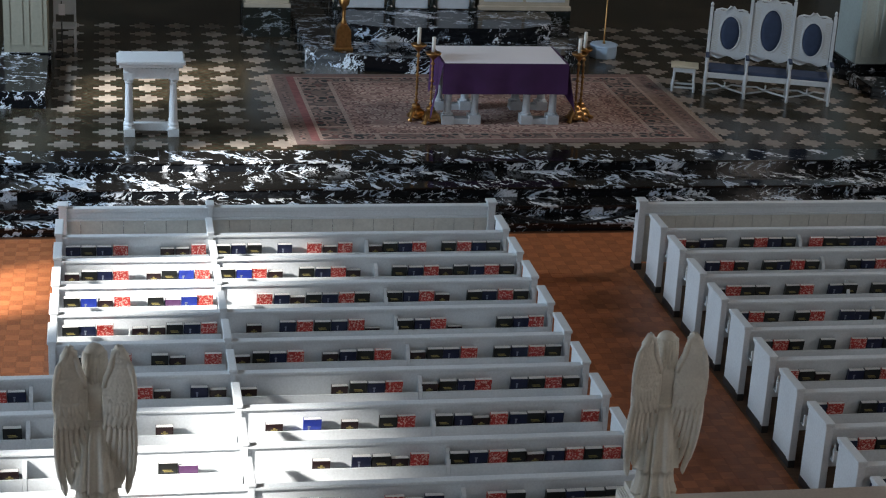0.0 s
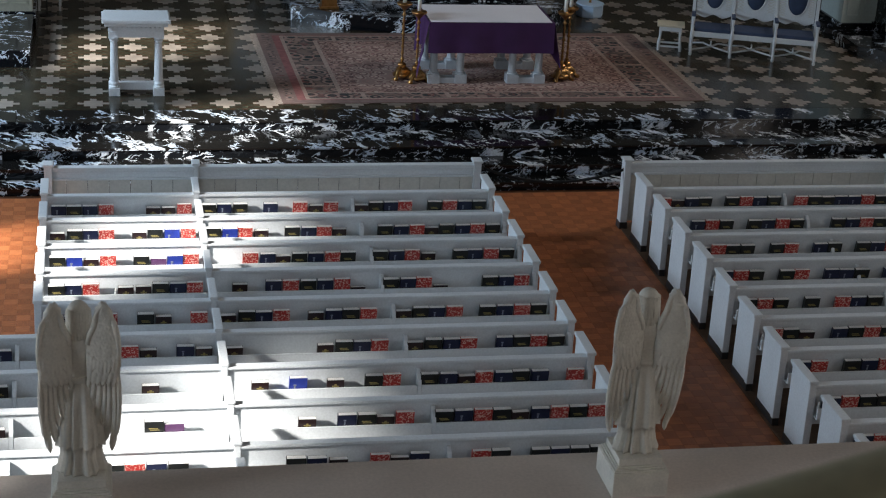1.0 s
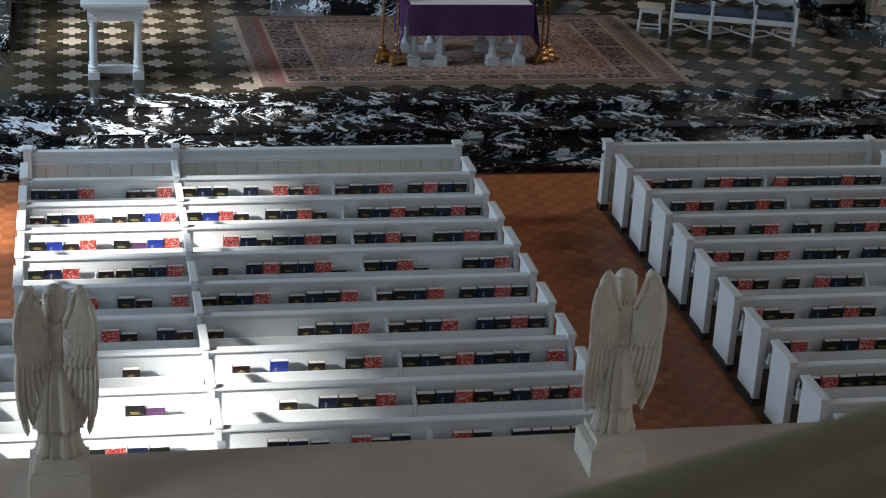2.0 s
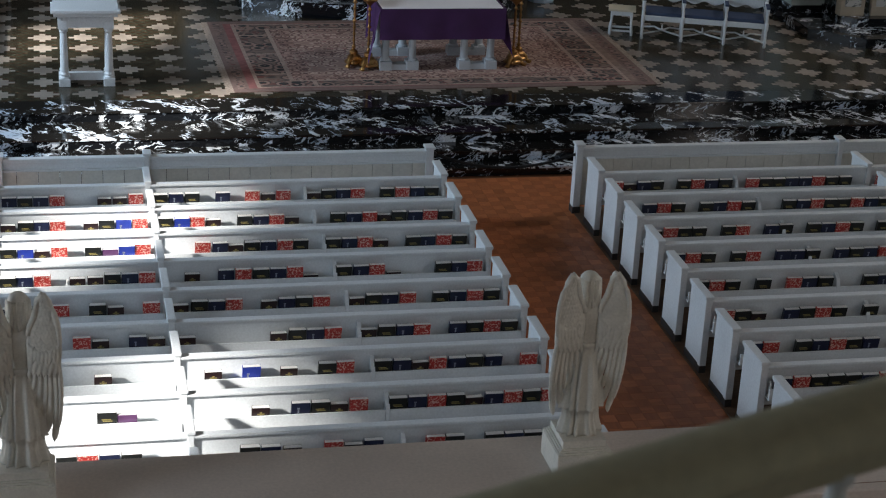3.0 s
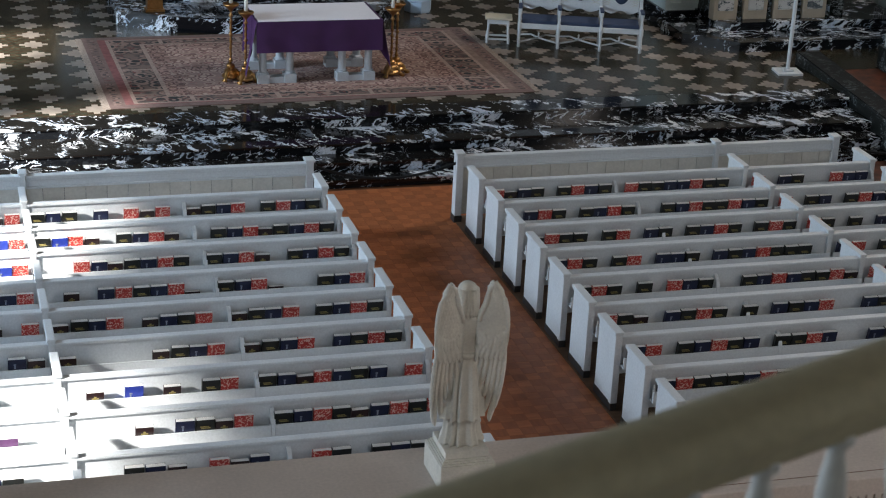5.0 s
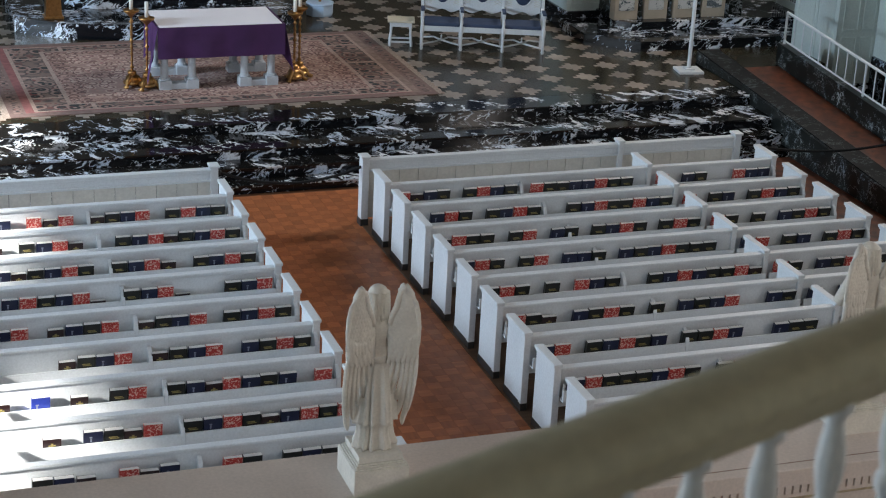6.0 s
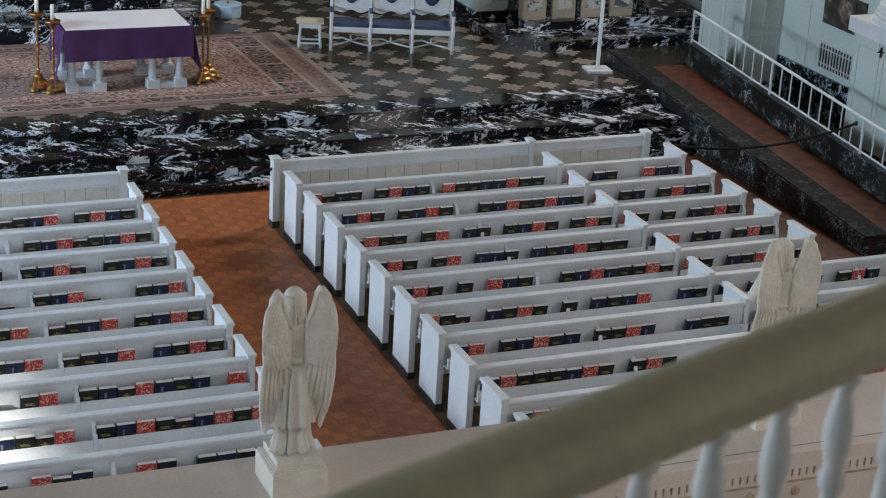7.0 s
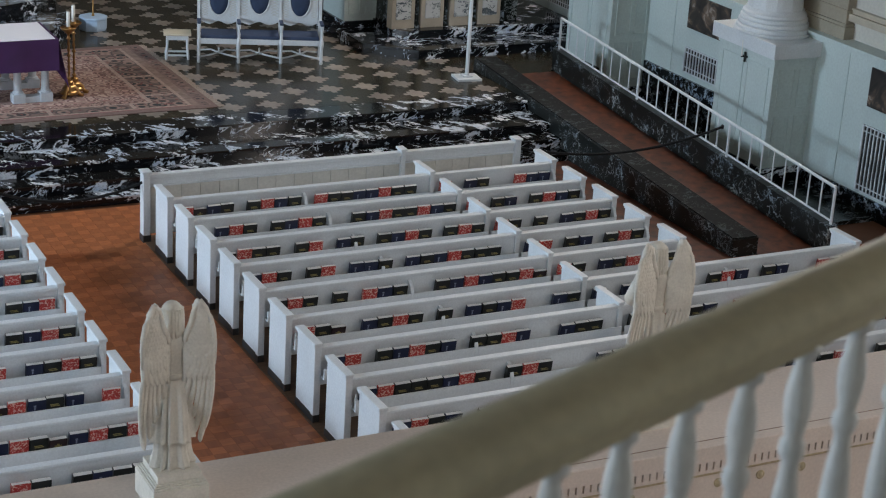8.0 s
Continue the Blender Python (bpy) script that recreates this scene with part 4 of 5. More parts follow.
def pier(name, x0, x1, y0, y1, z, top, label, paint):
    """A panelled white pier on a marble foot."""
    p = thing(name, label, "pier", kind="structure")
    part("foot", bxs((x0 - 0.05, x1 + 0.05, y0 - 0.05, y1 + 0.05, z - 0.01, z + 0.30), bevel=0.01), MARBLE, p)
    part("shaft", bxs((x0, x1, y0, y1, z + 0.3, top)), paint, p)
    w = (x1 - x0)
    for a, b in ((x0 + 0.08, x0 + w / 2 - 0.04), (x0 + w / 2 + 0.04, x1 - 0.08)):
        bm = bmesh.new()
        for q in ((a, b, z + 0.42, z + 0.45), (a, b, top - 0.2, top - 0.17), (a, a + 0.03, z + 0.45, top - 0.2), (b - 0.03, b, z + 0.45, top - 0.2)):
            box(bm, q[0], q[1], y0 - 0.018, y0 + 0.002, q[2], q[3])
        part("panel_moulding", bm, paint, p)
    return p


pier("west_pier", -8.95, -8.22, 8.62, 9.6, PZ, 4.5, "cream panelled pier on a black marble foot", PIER)
pier("east_pier", 6.30, 7.05, 8.2, 9.2, PZ, 4.5, "white panelled pier on a black marble foot", PANEL)
# block of marble steps at the west end of the sanctuary
wst = thing("west_steps", "black and white marble steps beside the sanctuary", "steps", kind="structure")
part("step", bxs((WALL_L, -8.2, 6.2, 8.5, PZ - 0.01, 0.90), bevel=0.012), MARBLE, wst)
# a small white chair and a black stand by the west pier
ch = thing("side_chair", "small white wooden chair beside the pier", "chair", (-7.95, 10.0, PZ))
part("seat", bxs((-0.22, 0.2, -0.2, 0.22, 0.42, 0.46), bevel=0.01), WHITE, ch)
for x in (-0.19, 0.17):
    for y in (-0.17, 0.19):
        part("leg", bxs((x - 0.02, x + 0.02, y - 0.02, y + 0.02, 0, 0.42 if y < 0 else 1.0)), WHITE, ch)
part("back_panel", bxs((-0.19, 0.17, 0.18, 0.2, 0.6, 0.98), bevel=0.005), WHITE, ch)
ms = thing("stand", "thin black metal stand with a white card", "stand", (-8.0, 9.5, PZ))
bm = bmesh.new()
lathe(bm, [(0.14, 0), (0.13, 0.02), (0.012, 0.03), (0.011, 1.0)], 0, 0, 14)
part("post", bm, BLACK, ms)
part("card", bxs((-0.05, 0.06, -0.02, -0.015, 0.75, 0.95)), LINEN, ms)

# side altar beyond the ramp
sa = thing("side_altar", "side altar with beige panels inlaid with white marble between dark columns", "altar")
bm = bmesh.new()
prism(bm, [(6.15, 7.0), (6.95, 6.27), (10.75, 6.27), (10.75, 9.5), (6.15, 9.5)], "z", PZ - 0.01, 0.80)
bmesh.ops.bevel(bm, geom=[e for e in bm.edges if all(v.co.z > 0.79 for v in e.verts)], offset=0.012, segments=2, affect="EDGES")
part("step", bm, MARBLE, sa)
bm = bmesh.new()
prism(bm, [(6.9, 7.30), (7.1, 7.08), (10.7, 7.08), (10.7, 9.5), (6.9, 9.5)], "z", 0.79, 0.95)
part("upper_step", bm, MARBLE, sa)
part("body", bxs((6.95, 9.6, 7.5, 8.6, 0.94, 2.2)), MARBLE_GREEN, sa)
INLAY = marble("white_inlay_marble", (0.62, 0.63, 0.62), (0.10, 0.12, 0.13), 5.0, 0.62, 0.2)
for k in range(4):
    x = 6.86 + 0.60 * k
    pn = part("panel", bxs((x, x + 0.47, 7.30, 7.51, 0.945, 2.1), bevel=0.012), BEIGE, sa)
    part("inlay", bxs((x + 0.08, x + 0.39, 7.292, 7.31, 1.12, 2.0), bevel=0.02), INLAY, pn)
    bm = bmesh.new()
    lathe(bm, [(0.065, 0.945), (0.065, 1.0), (0.048, 1.04), (0.045, 2.0), (0.06, 2.1)], x + 0.535, 7.37, 12)
    part("column", bm, MARBLE_GREEN, sa)


def rope(a, b, sag, name_label):
    r = thing("barrier_rope", name_label, "rope")
    a, b = Vector(a), Vector(b)
    bm = bmesh.new()
    tube(bm, [a.lerp(b, k / 24) - Vector((0, 0, sag * 4 * (k / 24) * (1 - k / 24))) for k in range(25)], 0.021, 8)
    part("cord", bm, ROPE, r, smooth=True)
    for p in (a, b):
        bm = bmesh.new()
        lathe(bm, [(0.02, p.z - 0.03), (0.026, p.z - 0.01), (0.026, p.z + 0.02), (0.015, p.z + 0.035)], p.x, p.y, 10)
        part("end_hook", bm, BLACK, r)


rope((-2.04, 0.40, 0.90), (-0.02, 0.40, 0.86), 0.20, "black rope hung across the aisle between the pew screens")
rope((5.80, 0.42, 0.85), (9.12, -0.12, 1.07), 0.25, "black rope hung from the pew screen to the ramp rail")
# ---- ramp, rail and the east wall ----
MARBLE_KERB = marble("dark_kerb_marble", (0.009, 0.011, 0.010), (0.34, 0.37, 0.37), 2.8, 0.90, 0.35, (1.2, 1.0, 1.0))
def slope_block(bm, x0, x1, ya, yb, za, zb, z0):
    """A block whose top falls from za at ya to zb at yb."""
    prism(bm, [(ya, z0), (ya, za), (yb, zb), (yb, z0)], "x", x0, x1)


ramp_ = thing("ramp", "sloping terracotta ramp between black marble kerbs", "ramp", kind="structure")
bm = bmesh.new()
slope_block(bm, 7.64, 8.09, 5.45, -2.70, 0.83, 0.27, -0.05)
bmesh.ops.bevel(bm, geom=bm.edges[:], offset=0.012, segments=2, affect="EDGES")
part("kerb", bm, MARBLE_KERB, ramp_)
bm = bmesh.new()
slope_block(bm, 7.66, 8.07, 5.42, -2.68, 0.845, 0.286, 0.25)
COPING = marble("worn_coping_marble", (0.006, 0.007, 0.007), (0.075, 0.085, 0.085), 4.5, 0.80, 0.7, (1.2, 0.7, 1.0))
COPING.node_tree.nodes["Principled BSDF"].inputs["Specular IOR Level"].default_value = 0.2
part("coping", bm, COPING, ramp_)
bm = bmesh.new()
slope_block(bm, 8.08, 9.06, 5.02, -2.9, PZ, 0.004, -0.1)
RAMP = plain("ramp_tile", (0.105, 0.030, 0.011), 0.42, vary=0.7, scale=6.0, fine=30, relief=0.2)
part("slope", bm, RAMP, ramp_)
setting("side_aisle", bxs((6.47, 7.635, -9.0, 1.93, -0.05, 0.012)), RAMP, "dark terracotta side aisle beside the ramp kerb", "floor")
bm = bmesh.new()
slope_block(bm, 9.05, 9.22, 5.10, -3.01, 1.02, 0.44, -0.1)
part("rail_kerb", bm, MARBLE_KERB, ramp_)
setting("east_passage", bxs((9.21, WALL_R + 0.4, -2.0, 5.0, -0.1, 0.05)), MARBLE_GREEN, "dark stone floor behind the ramp rail", "floor")

rl = thing("ramp_rail", "white painted metal handrail with thin uprights along the ramp", "railing")
NR = 27
ra, rb = Vector((9.13, 5.02, 1.02)), Vector((9.13, -2.96, 0.44))
for dz, r, nm in ((0.05, 0.016, "bottom_rail"), (0.56, 0.024, "top_rail")):
    bm = bmesh.new()
    tube(bm, [ra + Vector((0, 0, dz)), rb + Vector((0, 0, dz))], r, 8)
    part(nm, bm, WHITE, rl)
for k in range(NR + 1):
    p = ra.lerp(rb, k / NR)
    post = k in (0, 9, 18, NR)
    bm = bmesh.new()
    tube(bm, [p + Vector((0, 0, -0.03 if post else 0.05)), p + Vector((0, 0, 0.56))], 0.022 if post else 0.012, 8)
    part("post" if post else "upright", bm, WHITE, rl)

# panelled dado wall with pedestals, grilles and pictures
LEDGE = 2.40
MARBLE_DADO = marble("dado_marble", (0.008, 0.010, 0.012), (0.42, 0.50, 0.58), 4.2, 0.79, 0.12, (1.0, 1.0, 0.8), (0.5, 0.2, 0.1))
PILASTER = plain("pilaster_paint", (0.34, 0.30, 0.23), 0.7, vary=0.1, scale=1.2, fine=25, relief=0.15)
dado = thing("dado_wall", "grey-white panelled lower wall with a flat ledge", "wall", kind="structure")
part("panelled_face", bxs((WALL_R, WALL_R + 0.35, -14.0, 12.0, -0.1, LEDGE)), PANEL, dado)
part("ledge", bxs((WALL_R - 0.05, WALL_R + 0.35, -14.0, 12.0, LEDGE, LEDGE + 0.06), bevel=0.01), PANEL, dado)
part("marble_base", bxs((WALL_R - 0.04, WALL_R + 0.01, -14.0, 12.0, -0.1, 0.28)), MARBLE_DADO, dado)
part("marble_dado", bxs((WALL_R - 0.05, WALL_R + 0.01, 2.0, 4.7, 0.27, 0.80)), MARBLE_DADO, dado)
for y in (-5.2, -3.9, -2.7, -0.9, 1.75, 3.9, 7.0, 8.3):
    part("seam", bxs((WALL_R - 0.012, WALL_R + 0.01, y, y + 0.02, 0.3, LEDGE - 0.05)), PANEL, dado)
part("stone_band", bxs((WALL_R + 0.18, WALL_R + 0.32, -14.0, 12.0, LEDGE + 0.35, LEDGE + 0.47), (WALL_R + 0.22, WALL_R + 0.32, -14.0, 12.0, LEDGE + 0.47, LEDGE + 0.55), bevel=0.01), BEIGE, dado)


def pedestal(y):
    p = thing("column_pedestal", "white panelled column pedestal against the east wall", "pedestal", (10.0, y, 0), group="east wall columns")
    part("base", bxs((-0.04, 0.9, -0.04, 1.54, -0.05, 0.30), bevel=0.01), MARBLE, p)
    part("die", bxs((0, 0.85, 0, 1.5, 0.29, 2.10)), PANEL, p)
    part("neck_moulding", bxs((-0.02, 0.87, -0.02, 1.52, 2.02, 2.11), bevel=0.015), PANEL, p)
    part("cap", bxs((-0.10, 0.95, -0.10, 1.60, 2.10, 2.34), bevel=0.012), WHITE, p)
    for a, b in ((0.10, 0.42), (0.50, 0.75)):
        for z0, z1 in ((0.45, 1.15), (1.27, 1.92)):
            bm = bmesh.new()
            for q in ((a, b, z0, z0 + 0.02), (a, b, z1 - 0.02, z1), (a, a + 0.02, z0 + 0.02, z1 - 0.02), (b - 0.02, b, z0 + 0.02, z1 - 0.02)):
                box(bm, q[0], q[1], -0.012, 0.002, q[2], q[3])
            part("panel_moulding", bm, PANEL, p)
    for a, b in ((0.12, 0.70), (0.80, 1.38)):
        bm = bmesh.new()
        for q in ((a, b, 0.45, 0.47), (a, b, 1.9, 1.92), (a, a + 0.02, 0.47, 1.9), (b - 0.02, b, 0.47, 1.9)):
            box(bm, -0.012, 0.002, q[0], q[1], q[2], q[3])
        part("panel_moulding", bm, PANEL, p)
    c = thing("column", "white round column with a moulded base", "column", (10.45, y + 0.75, 2.338), group="east wall columns")
    bm = bmesh.new()
    lathe(bm, [(0.60, 0.0), (0.62, 0.015), (0.62, 0.04), (0.60, 0.055), (0.585, 0.06), (0.595, 0.075), (0.59, 0.115), (0.565, 0.13), (0.55, 0.135), (0.565, 0.15), (0.56, 0.19), (0.54, 0.205), (0.525, 0.21),
               (0.54, 0.225), (0.535, 0.26), (0.515, 0.275), (0.50, 0.28), (0.515, 0.295), (0.51, 0.33), (0.49, 0.345), (0.475, 0.36), (0.46, 0.40)], 0, 0, 48)
    part("base", bm, WHITE, c)
    pl = thing("pilaster", "dull beige pilaster on the wall behind a white column", "pilaster", (WALL_R + 0.3, y, LEDGE + 0.055), kind="structure")
    part("shaft", bxs((-0.16, 0.01, -0.42, 1.92, 0.0, 4.0), bevel=0.01), PILASTER, pl)
    part("foot_moulding", bxs((-0.20, 0.0, -0.46, 1.96, 0.0, 0.20), (-0.185, 0.0, -0.445, 1.945, 0.20, 0.25), bevel=0.012), PILASTER, pl)
    part("band_moulding", bxs((-0.185, 0.0, -0.445, 1.945, 0.42, 0.47), bevel=0.012), PILASTER, pl)
    bm = bmesh.new()
    lathe(bm, [(0.45, 0.39), (0.435, 0.6), (0.42, 5.0)], 0, 0, 32, lambda a, z: 1 - 0.03 * abs(math.sin(10 * a)))
    part("shaft", bm, WHITE, c)


for y in (-4.93, -0.09, 4.75):
    pedestal(y)

sc = thing("wall_candle", "white candle on a black cross-shaped bracket", "sconce", (9.988, 0.66, 1.96))
part("bracket", bxs((-0.03, 0.0, -0.06, 0.06, -0.02, 0.0), (-0.03, 0.0, -0.012, 0.012, -0.10, 0.06), (-0.09, -0.02, -0.01, 0.01, -0.02, 0.0)), BLACK, sc)
bm = bmesh.new()
lathe(bm, [(0.014, 0.0), (0.014, 0.26)], -0.08, 0, 10)
part("candle", bm, WAX, sc)


def grille(y0, y1, z0, z1):
    g = thing("wall_grille", "white metal grille over a dark sheet standing for a shaded opening", "grille", (WALL_R, 0, 0), group="wall grilles")
    # Flat dark sheet on the wall; its colour stands for shade behind the bars.
    part("backing", bxs((-0.006, 0.004, y0, y1, z0, z1)), VOID_SHADE, g)
    for za, zb in ((z0, z0 + 0.02), (z1 - 0.02, z1), (z0 + 0.09, z0 + 0.105), (z1 - 0.105, z1 - 0.09)):
        part("frame_bar", bxs((-0.020, 0, y0, y1, za, zb)), WHITE, g)
    for ya, yb in ((y0 - 0.02, y0), (y1, y1 + 0.02)):
        part("frame_bar", bxs((-0.026, 0, ya, yb, z0, z1)), WHITE, g)
    n = max(8, int((y1 - y0) / 0.085))
    for k in range(n + 1):
        y = y0 + (y1 - y0) * k / n
        part("bar", bxs((-0.022, -0.004, y - 0.011, y + 0.011, z0, z1)), WHITE, g)


grille(2.25, 3.48, 0.90, 1.36)
grille(-2.75, -1.45, 0.32, 1.37)
grille(7.2, 8.4, 1.05, 1.5)


def picture_mat():
    m, nt, b = node_mat("dark_painting")
    a = noise_tex(nt, 3.5, 6, 1.0)
    col = ramp(nt, [(0.30, (0.012, 0.012, 0.014)), (0.50, (0.045, 0.040, 0.036)), (0.60, (0.16, 0.11, 0.08)), (0.66, (0.34, 0.30, 0.26)), (0.72, (0.07, 0.09, 0.13))], a)
    nt.links.new(col, b.inputs["Base Color"])
    b.inputs["Roughness"].default_value = 0.3
    return m


PICTURE = picture_mat()
for y0, y1, z0, z1 in ((2.28, 3.50, 1.70, 2.30), (-2.75, -1.45, 1.66, 2.27), (7.2, 8.4, 1.7, 2.3)):
    pc = thing("wall_picture", "dark painted panel hung flat on the wall", "picture", (WALL_R, 0, 0), group="wall pictures")
    part("canvas", bxs((-0.025, 0.0, y0, y1, z0, z1), bevel=0.004), PICTURE, pc)
# ---- entablature with the angels, and the stair rail by the camera ----
LZ, L_Y0, L_Y1 = 5.0, -15.885, -15.22
ent = thing("entablature", "grey-white painted entablature with dentils and small rosettes", "entablature", kind="structure")
X0, X1 = -13.9, 10.6
bm = bmesh.new()
prism(bm, [(L_Y0, LZ - 0.004), (L_Y0 + 0.004, LZ), (L_Y1, LZ), (L_Y1, LZ - 0.05), (L_Y1 - 0.05, LZ - 0.09), (L_Y1 - 0.10, LZ - 0.3), (L_Y1 - 0.10, LZ - 0.7),
           (L_Y0 + 0.018, LZ - 0.7), (L_Y0 + 0.018, LZ - 0.150), (L_Y0 + 0.004, LZ - 0.146), (L_Y0 + 0.004, LZ - 0.130), (L_Y0 + 0.022, LZ - 0.128), (L_Y0 + 0.022, LZ - 0.088), (L_Y0, LZ - 0.086)], "x", X0, X1)
part("beam", bm, CORNICE, ent)
part("joint", bxs((-6.5, X1, -15.822, -15.818, LZ - 0.02, LZ + 0.001)), GROUT, ent)
DENT = mesh_of(bxs((-0.0150, 0.0150, 0.0, 0.022, 0, 0.044)), "dentil", CORNICE)
for k in range(298):
    shared("dentil", DENT, ent, (-5.8 + k * 0.0405, L_Y0 + 0.002, LZ - 0.130))
GILT_TRIM = plain("rosette_gilt", (0.52, 0.43, 0.28), 0.45, vary=0.2, scale=30)
bm = bmesh.new()
tube(bm, [(X0, L_Y0 + 0.012, LZ - 0.156), (X1, L_Y0 + 0.012, LZ - 0.156)], 0.006, 8)
part("bead", bm, GILT_TRIM, ent, "thin gilt bead under the dentils")
bm = bmesh.new()
lathe(bm, [(0.001, -0.002), (0.023, 0.0), (0.025, 0.006), (0.020, 0.009), (0.015, 0.005), (0.011, 0.011), (0.003, 0.013)], sides=14)
ROS = mesh_of(bm, "rosette", GILT_TRIM, True)
for k in range(34):
    shared("rosette", ROS, ent, (-5.0 + 0.25 * k, L_Y0 + 0.017, LZ - 0.213), (90, 0, 0))


def blob(bm, centre, size, way=(0, 0, 1), rings=6, sides=8):
    """A rounded form, long along way."""
    q = Vector(way).to_track_quat("Z", "Y").to_matrix()
    prof = [(math.sin(math.pi * k / rings), -math.cos(math.pi * k / rings)) for k in range(rings + 1)]
    rows = []
    for r, z in prof[1:-1]:
        rows.append([bm.verts.new(Vector(centre) + q @ Vector((size[0] * r * math.cos(2 * math.pi * k / sides), size[1] * r * math.sin(2 * math.pi * k / sides), size[2] * z))) for k in range(sides)])
    lo = bm.verts.new(Vector(centre) + q @ Vector((0, 0, -size[2])))
    hi = bm.verts.new(Vector(centre) + q @ Vector((0, 0, size[2])))
    for a, b in zip(rows, rows[1:]):
        for k in range(sides):
            bm.faces.new((a[k], a[(k + 1) % sides], b[(k + 1) % sides], b[k]))
    for k in range(sides):
        bm.faces.new((lo, rows[0][(k + 1) % sides], rows[0][k]))
        bm.faces.new((hi, rows[-1][k], rows[-1][(k + 1) % sides]))


def plume(bm, pts, wide, thick):
    """A flat round-ended feather along a line of points, its face turned backwards, with a raised shaft."""
    pts = [Vector(p) for p in pts]
    n = len(pts)
    rings = []
    for i, p in enumerate(pts):
        t = (p - pts[0]).length / (pts[-1] - pts[0]).length
        way = (pts[min(i + 1, n - 1)] - pts[max(i - 1, 0)]).normalized()
        side = way.cross(Vector((0, -1, 0))).normalized()
        face = side.cross(way)
        w = wide * (0.65 + 0.35 * min(1, t * 4)) * math.sqrt(max(0.05, 1 - max(0, (t - 0.86) / 0.14) ** 2.5))
        rings.append([bm.verts.new(p + side * w * c + face * thick * q) for c, q in ((-1, -0.3), (-0.75, 0.55), (-0.2, 0.8), (0, 1.15), (0.2, 0.8), (0.75, 0.55), (1, -0.3), (0, -0.6))])
    for lo, hi in zip(rings, rings[1:]):
        for k in range(8):
            bm.faces.new((lo[k], lo[(k + 1) % 8], hi[(k + 1) % 8], hi[k]))
    bm.faces.new(list(reversed(rings[0])))
    bm.faces.new(rings[-1])


def wing_y(u, z):
    """How far behind the body's axis the wing lies, u from the middle and at height z."""
    return -0.046 - 0.22 * (u - 0.03) - 0.014 * math.sin(math.pi * max(0, min(1, (z - 0.1) / 0.68))) + 0.055 * max(0, min(1, (0.45 - z) / 0.33))


def along(table, z):
    """A value read between the rows (height, value) of a table that runs downwards."""
    for (za, a), (zb, b) in zip(table, table[1:]):
        if z >= zb:
            return a + (b - a) * (za - z) / (za - zb)
    return table[-1][1]


WING_IN = [(0.774, 0.090), (0.765, 0.080), (0.740, 0.072), (0.690, 0.066), (0.650, 0.050), (0.615, 0.033), (0.560, 0.028), (0.420, 0.030)]
WING_OUT = [(0.774, 0.094), (0.765, 0.106), (0.740, 0.122), (0.700, 0.140), (0.650, 0.154), (0.600, 0.162), (0.500, 0.163), (0.420, 0.158)]


def wing_shell(bm, s):
    """The upper wing: a thick shell with overlapping scales above and long grooved coverts below, its lower edge cut into tips."""
    rows, cols = 64, 34
    back, front = [], []
    for i in range(rows + 1):
        t = i / rows
        b_row, f_row = [], []
        for j in range(cols + 1):
            c = j / cols
            tip = 0.412 + 0.028 * abs(2 * ((c * 6 + 0.6) % 1) - 1) ** 2 + 0.05 * max(0, 0.25 - c)
            z = 0.774 + (tip - 0.774) * t
            a, b = along(WING_IN, z), along(WING_OUT, z)
            u = a + (b - a) * c
            swell = 0.014 * math.sin(math.pi * min(1, max(0, c))) ** 0.5
            if z > 0.560 - 0.035 * math.sin(math.pi * c):
                high = 0.020
                r = math.floor(z / high)
                f = z / high - r
                q = ((u / 0.0135 + 0.5 * (r % 2)) % 1) - 0.5
                relief = 0.0045 * (1 - f) * (1 - 2.6 * q * q)
            else:
                upper = z > 0.500 - 0.030 * abs(math.sin(4 * math.pi * c))
                q = ((c * (9 if upper else 6) + (0.9 if upper else 1.6) * (0.56 - z) / 0.15) % 1) - 0.5
                relief = 0.0040 * (1 - 3.2 * q * q) + (0.003 if upper else 0.0)
            b_row.append(bm.verts.new((u * s, wing_y(u, z) - swell - relief, z)))
            f_row.append(bm.verts.new((u * s, wing_y(u, z) + 0.010, z)))
        back.append(b_row)
        front.append(f_row)
    for lo, hi, flip in [(x, y, 0) for x, y in zip(back, back[1:])] + [(x, y, 1) for x, y in zip(front, front[1:])]:
        for j in range(cols):
            bm.faces.new((lo[j], lo[j + 1], hi[j + 1], hi[j]))
    for i in range(rows):
        for j in (0, cols):
            bm.faces.new((back[i][j], back[i + 1][j], front[i + 1][j], front[i][j]))
    for i in (0, rows):
        for j in range(cols):
            bm.faces.new((back[i][j], back[i][j + 1], front[i][j + 1], front[i][j]))


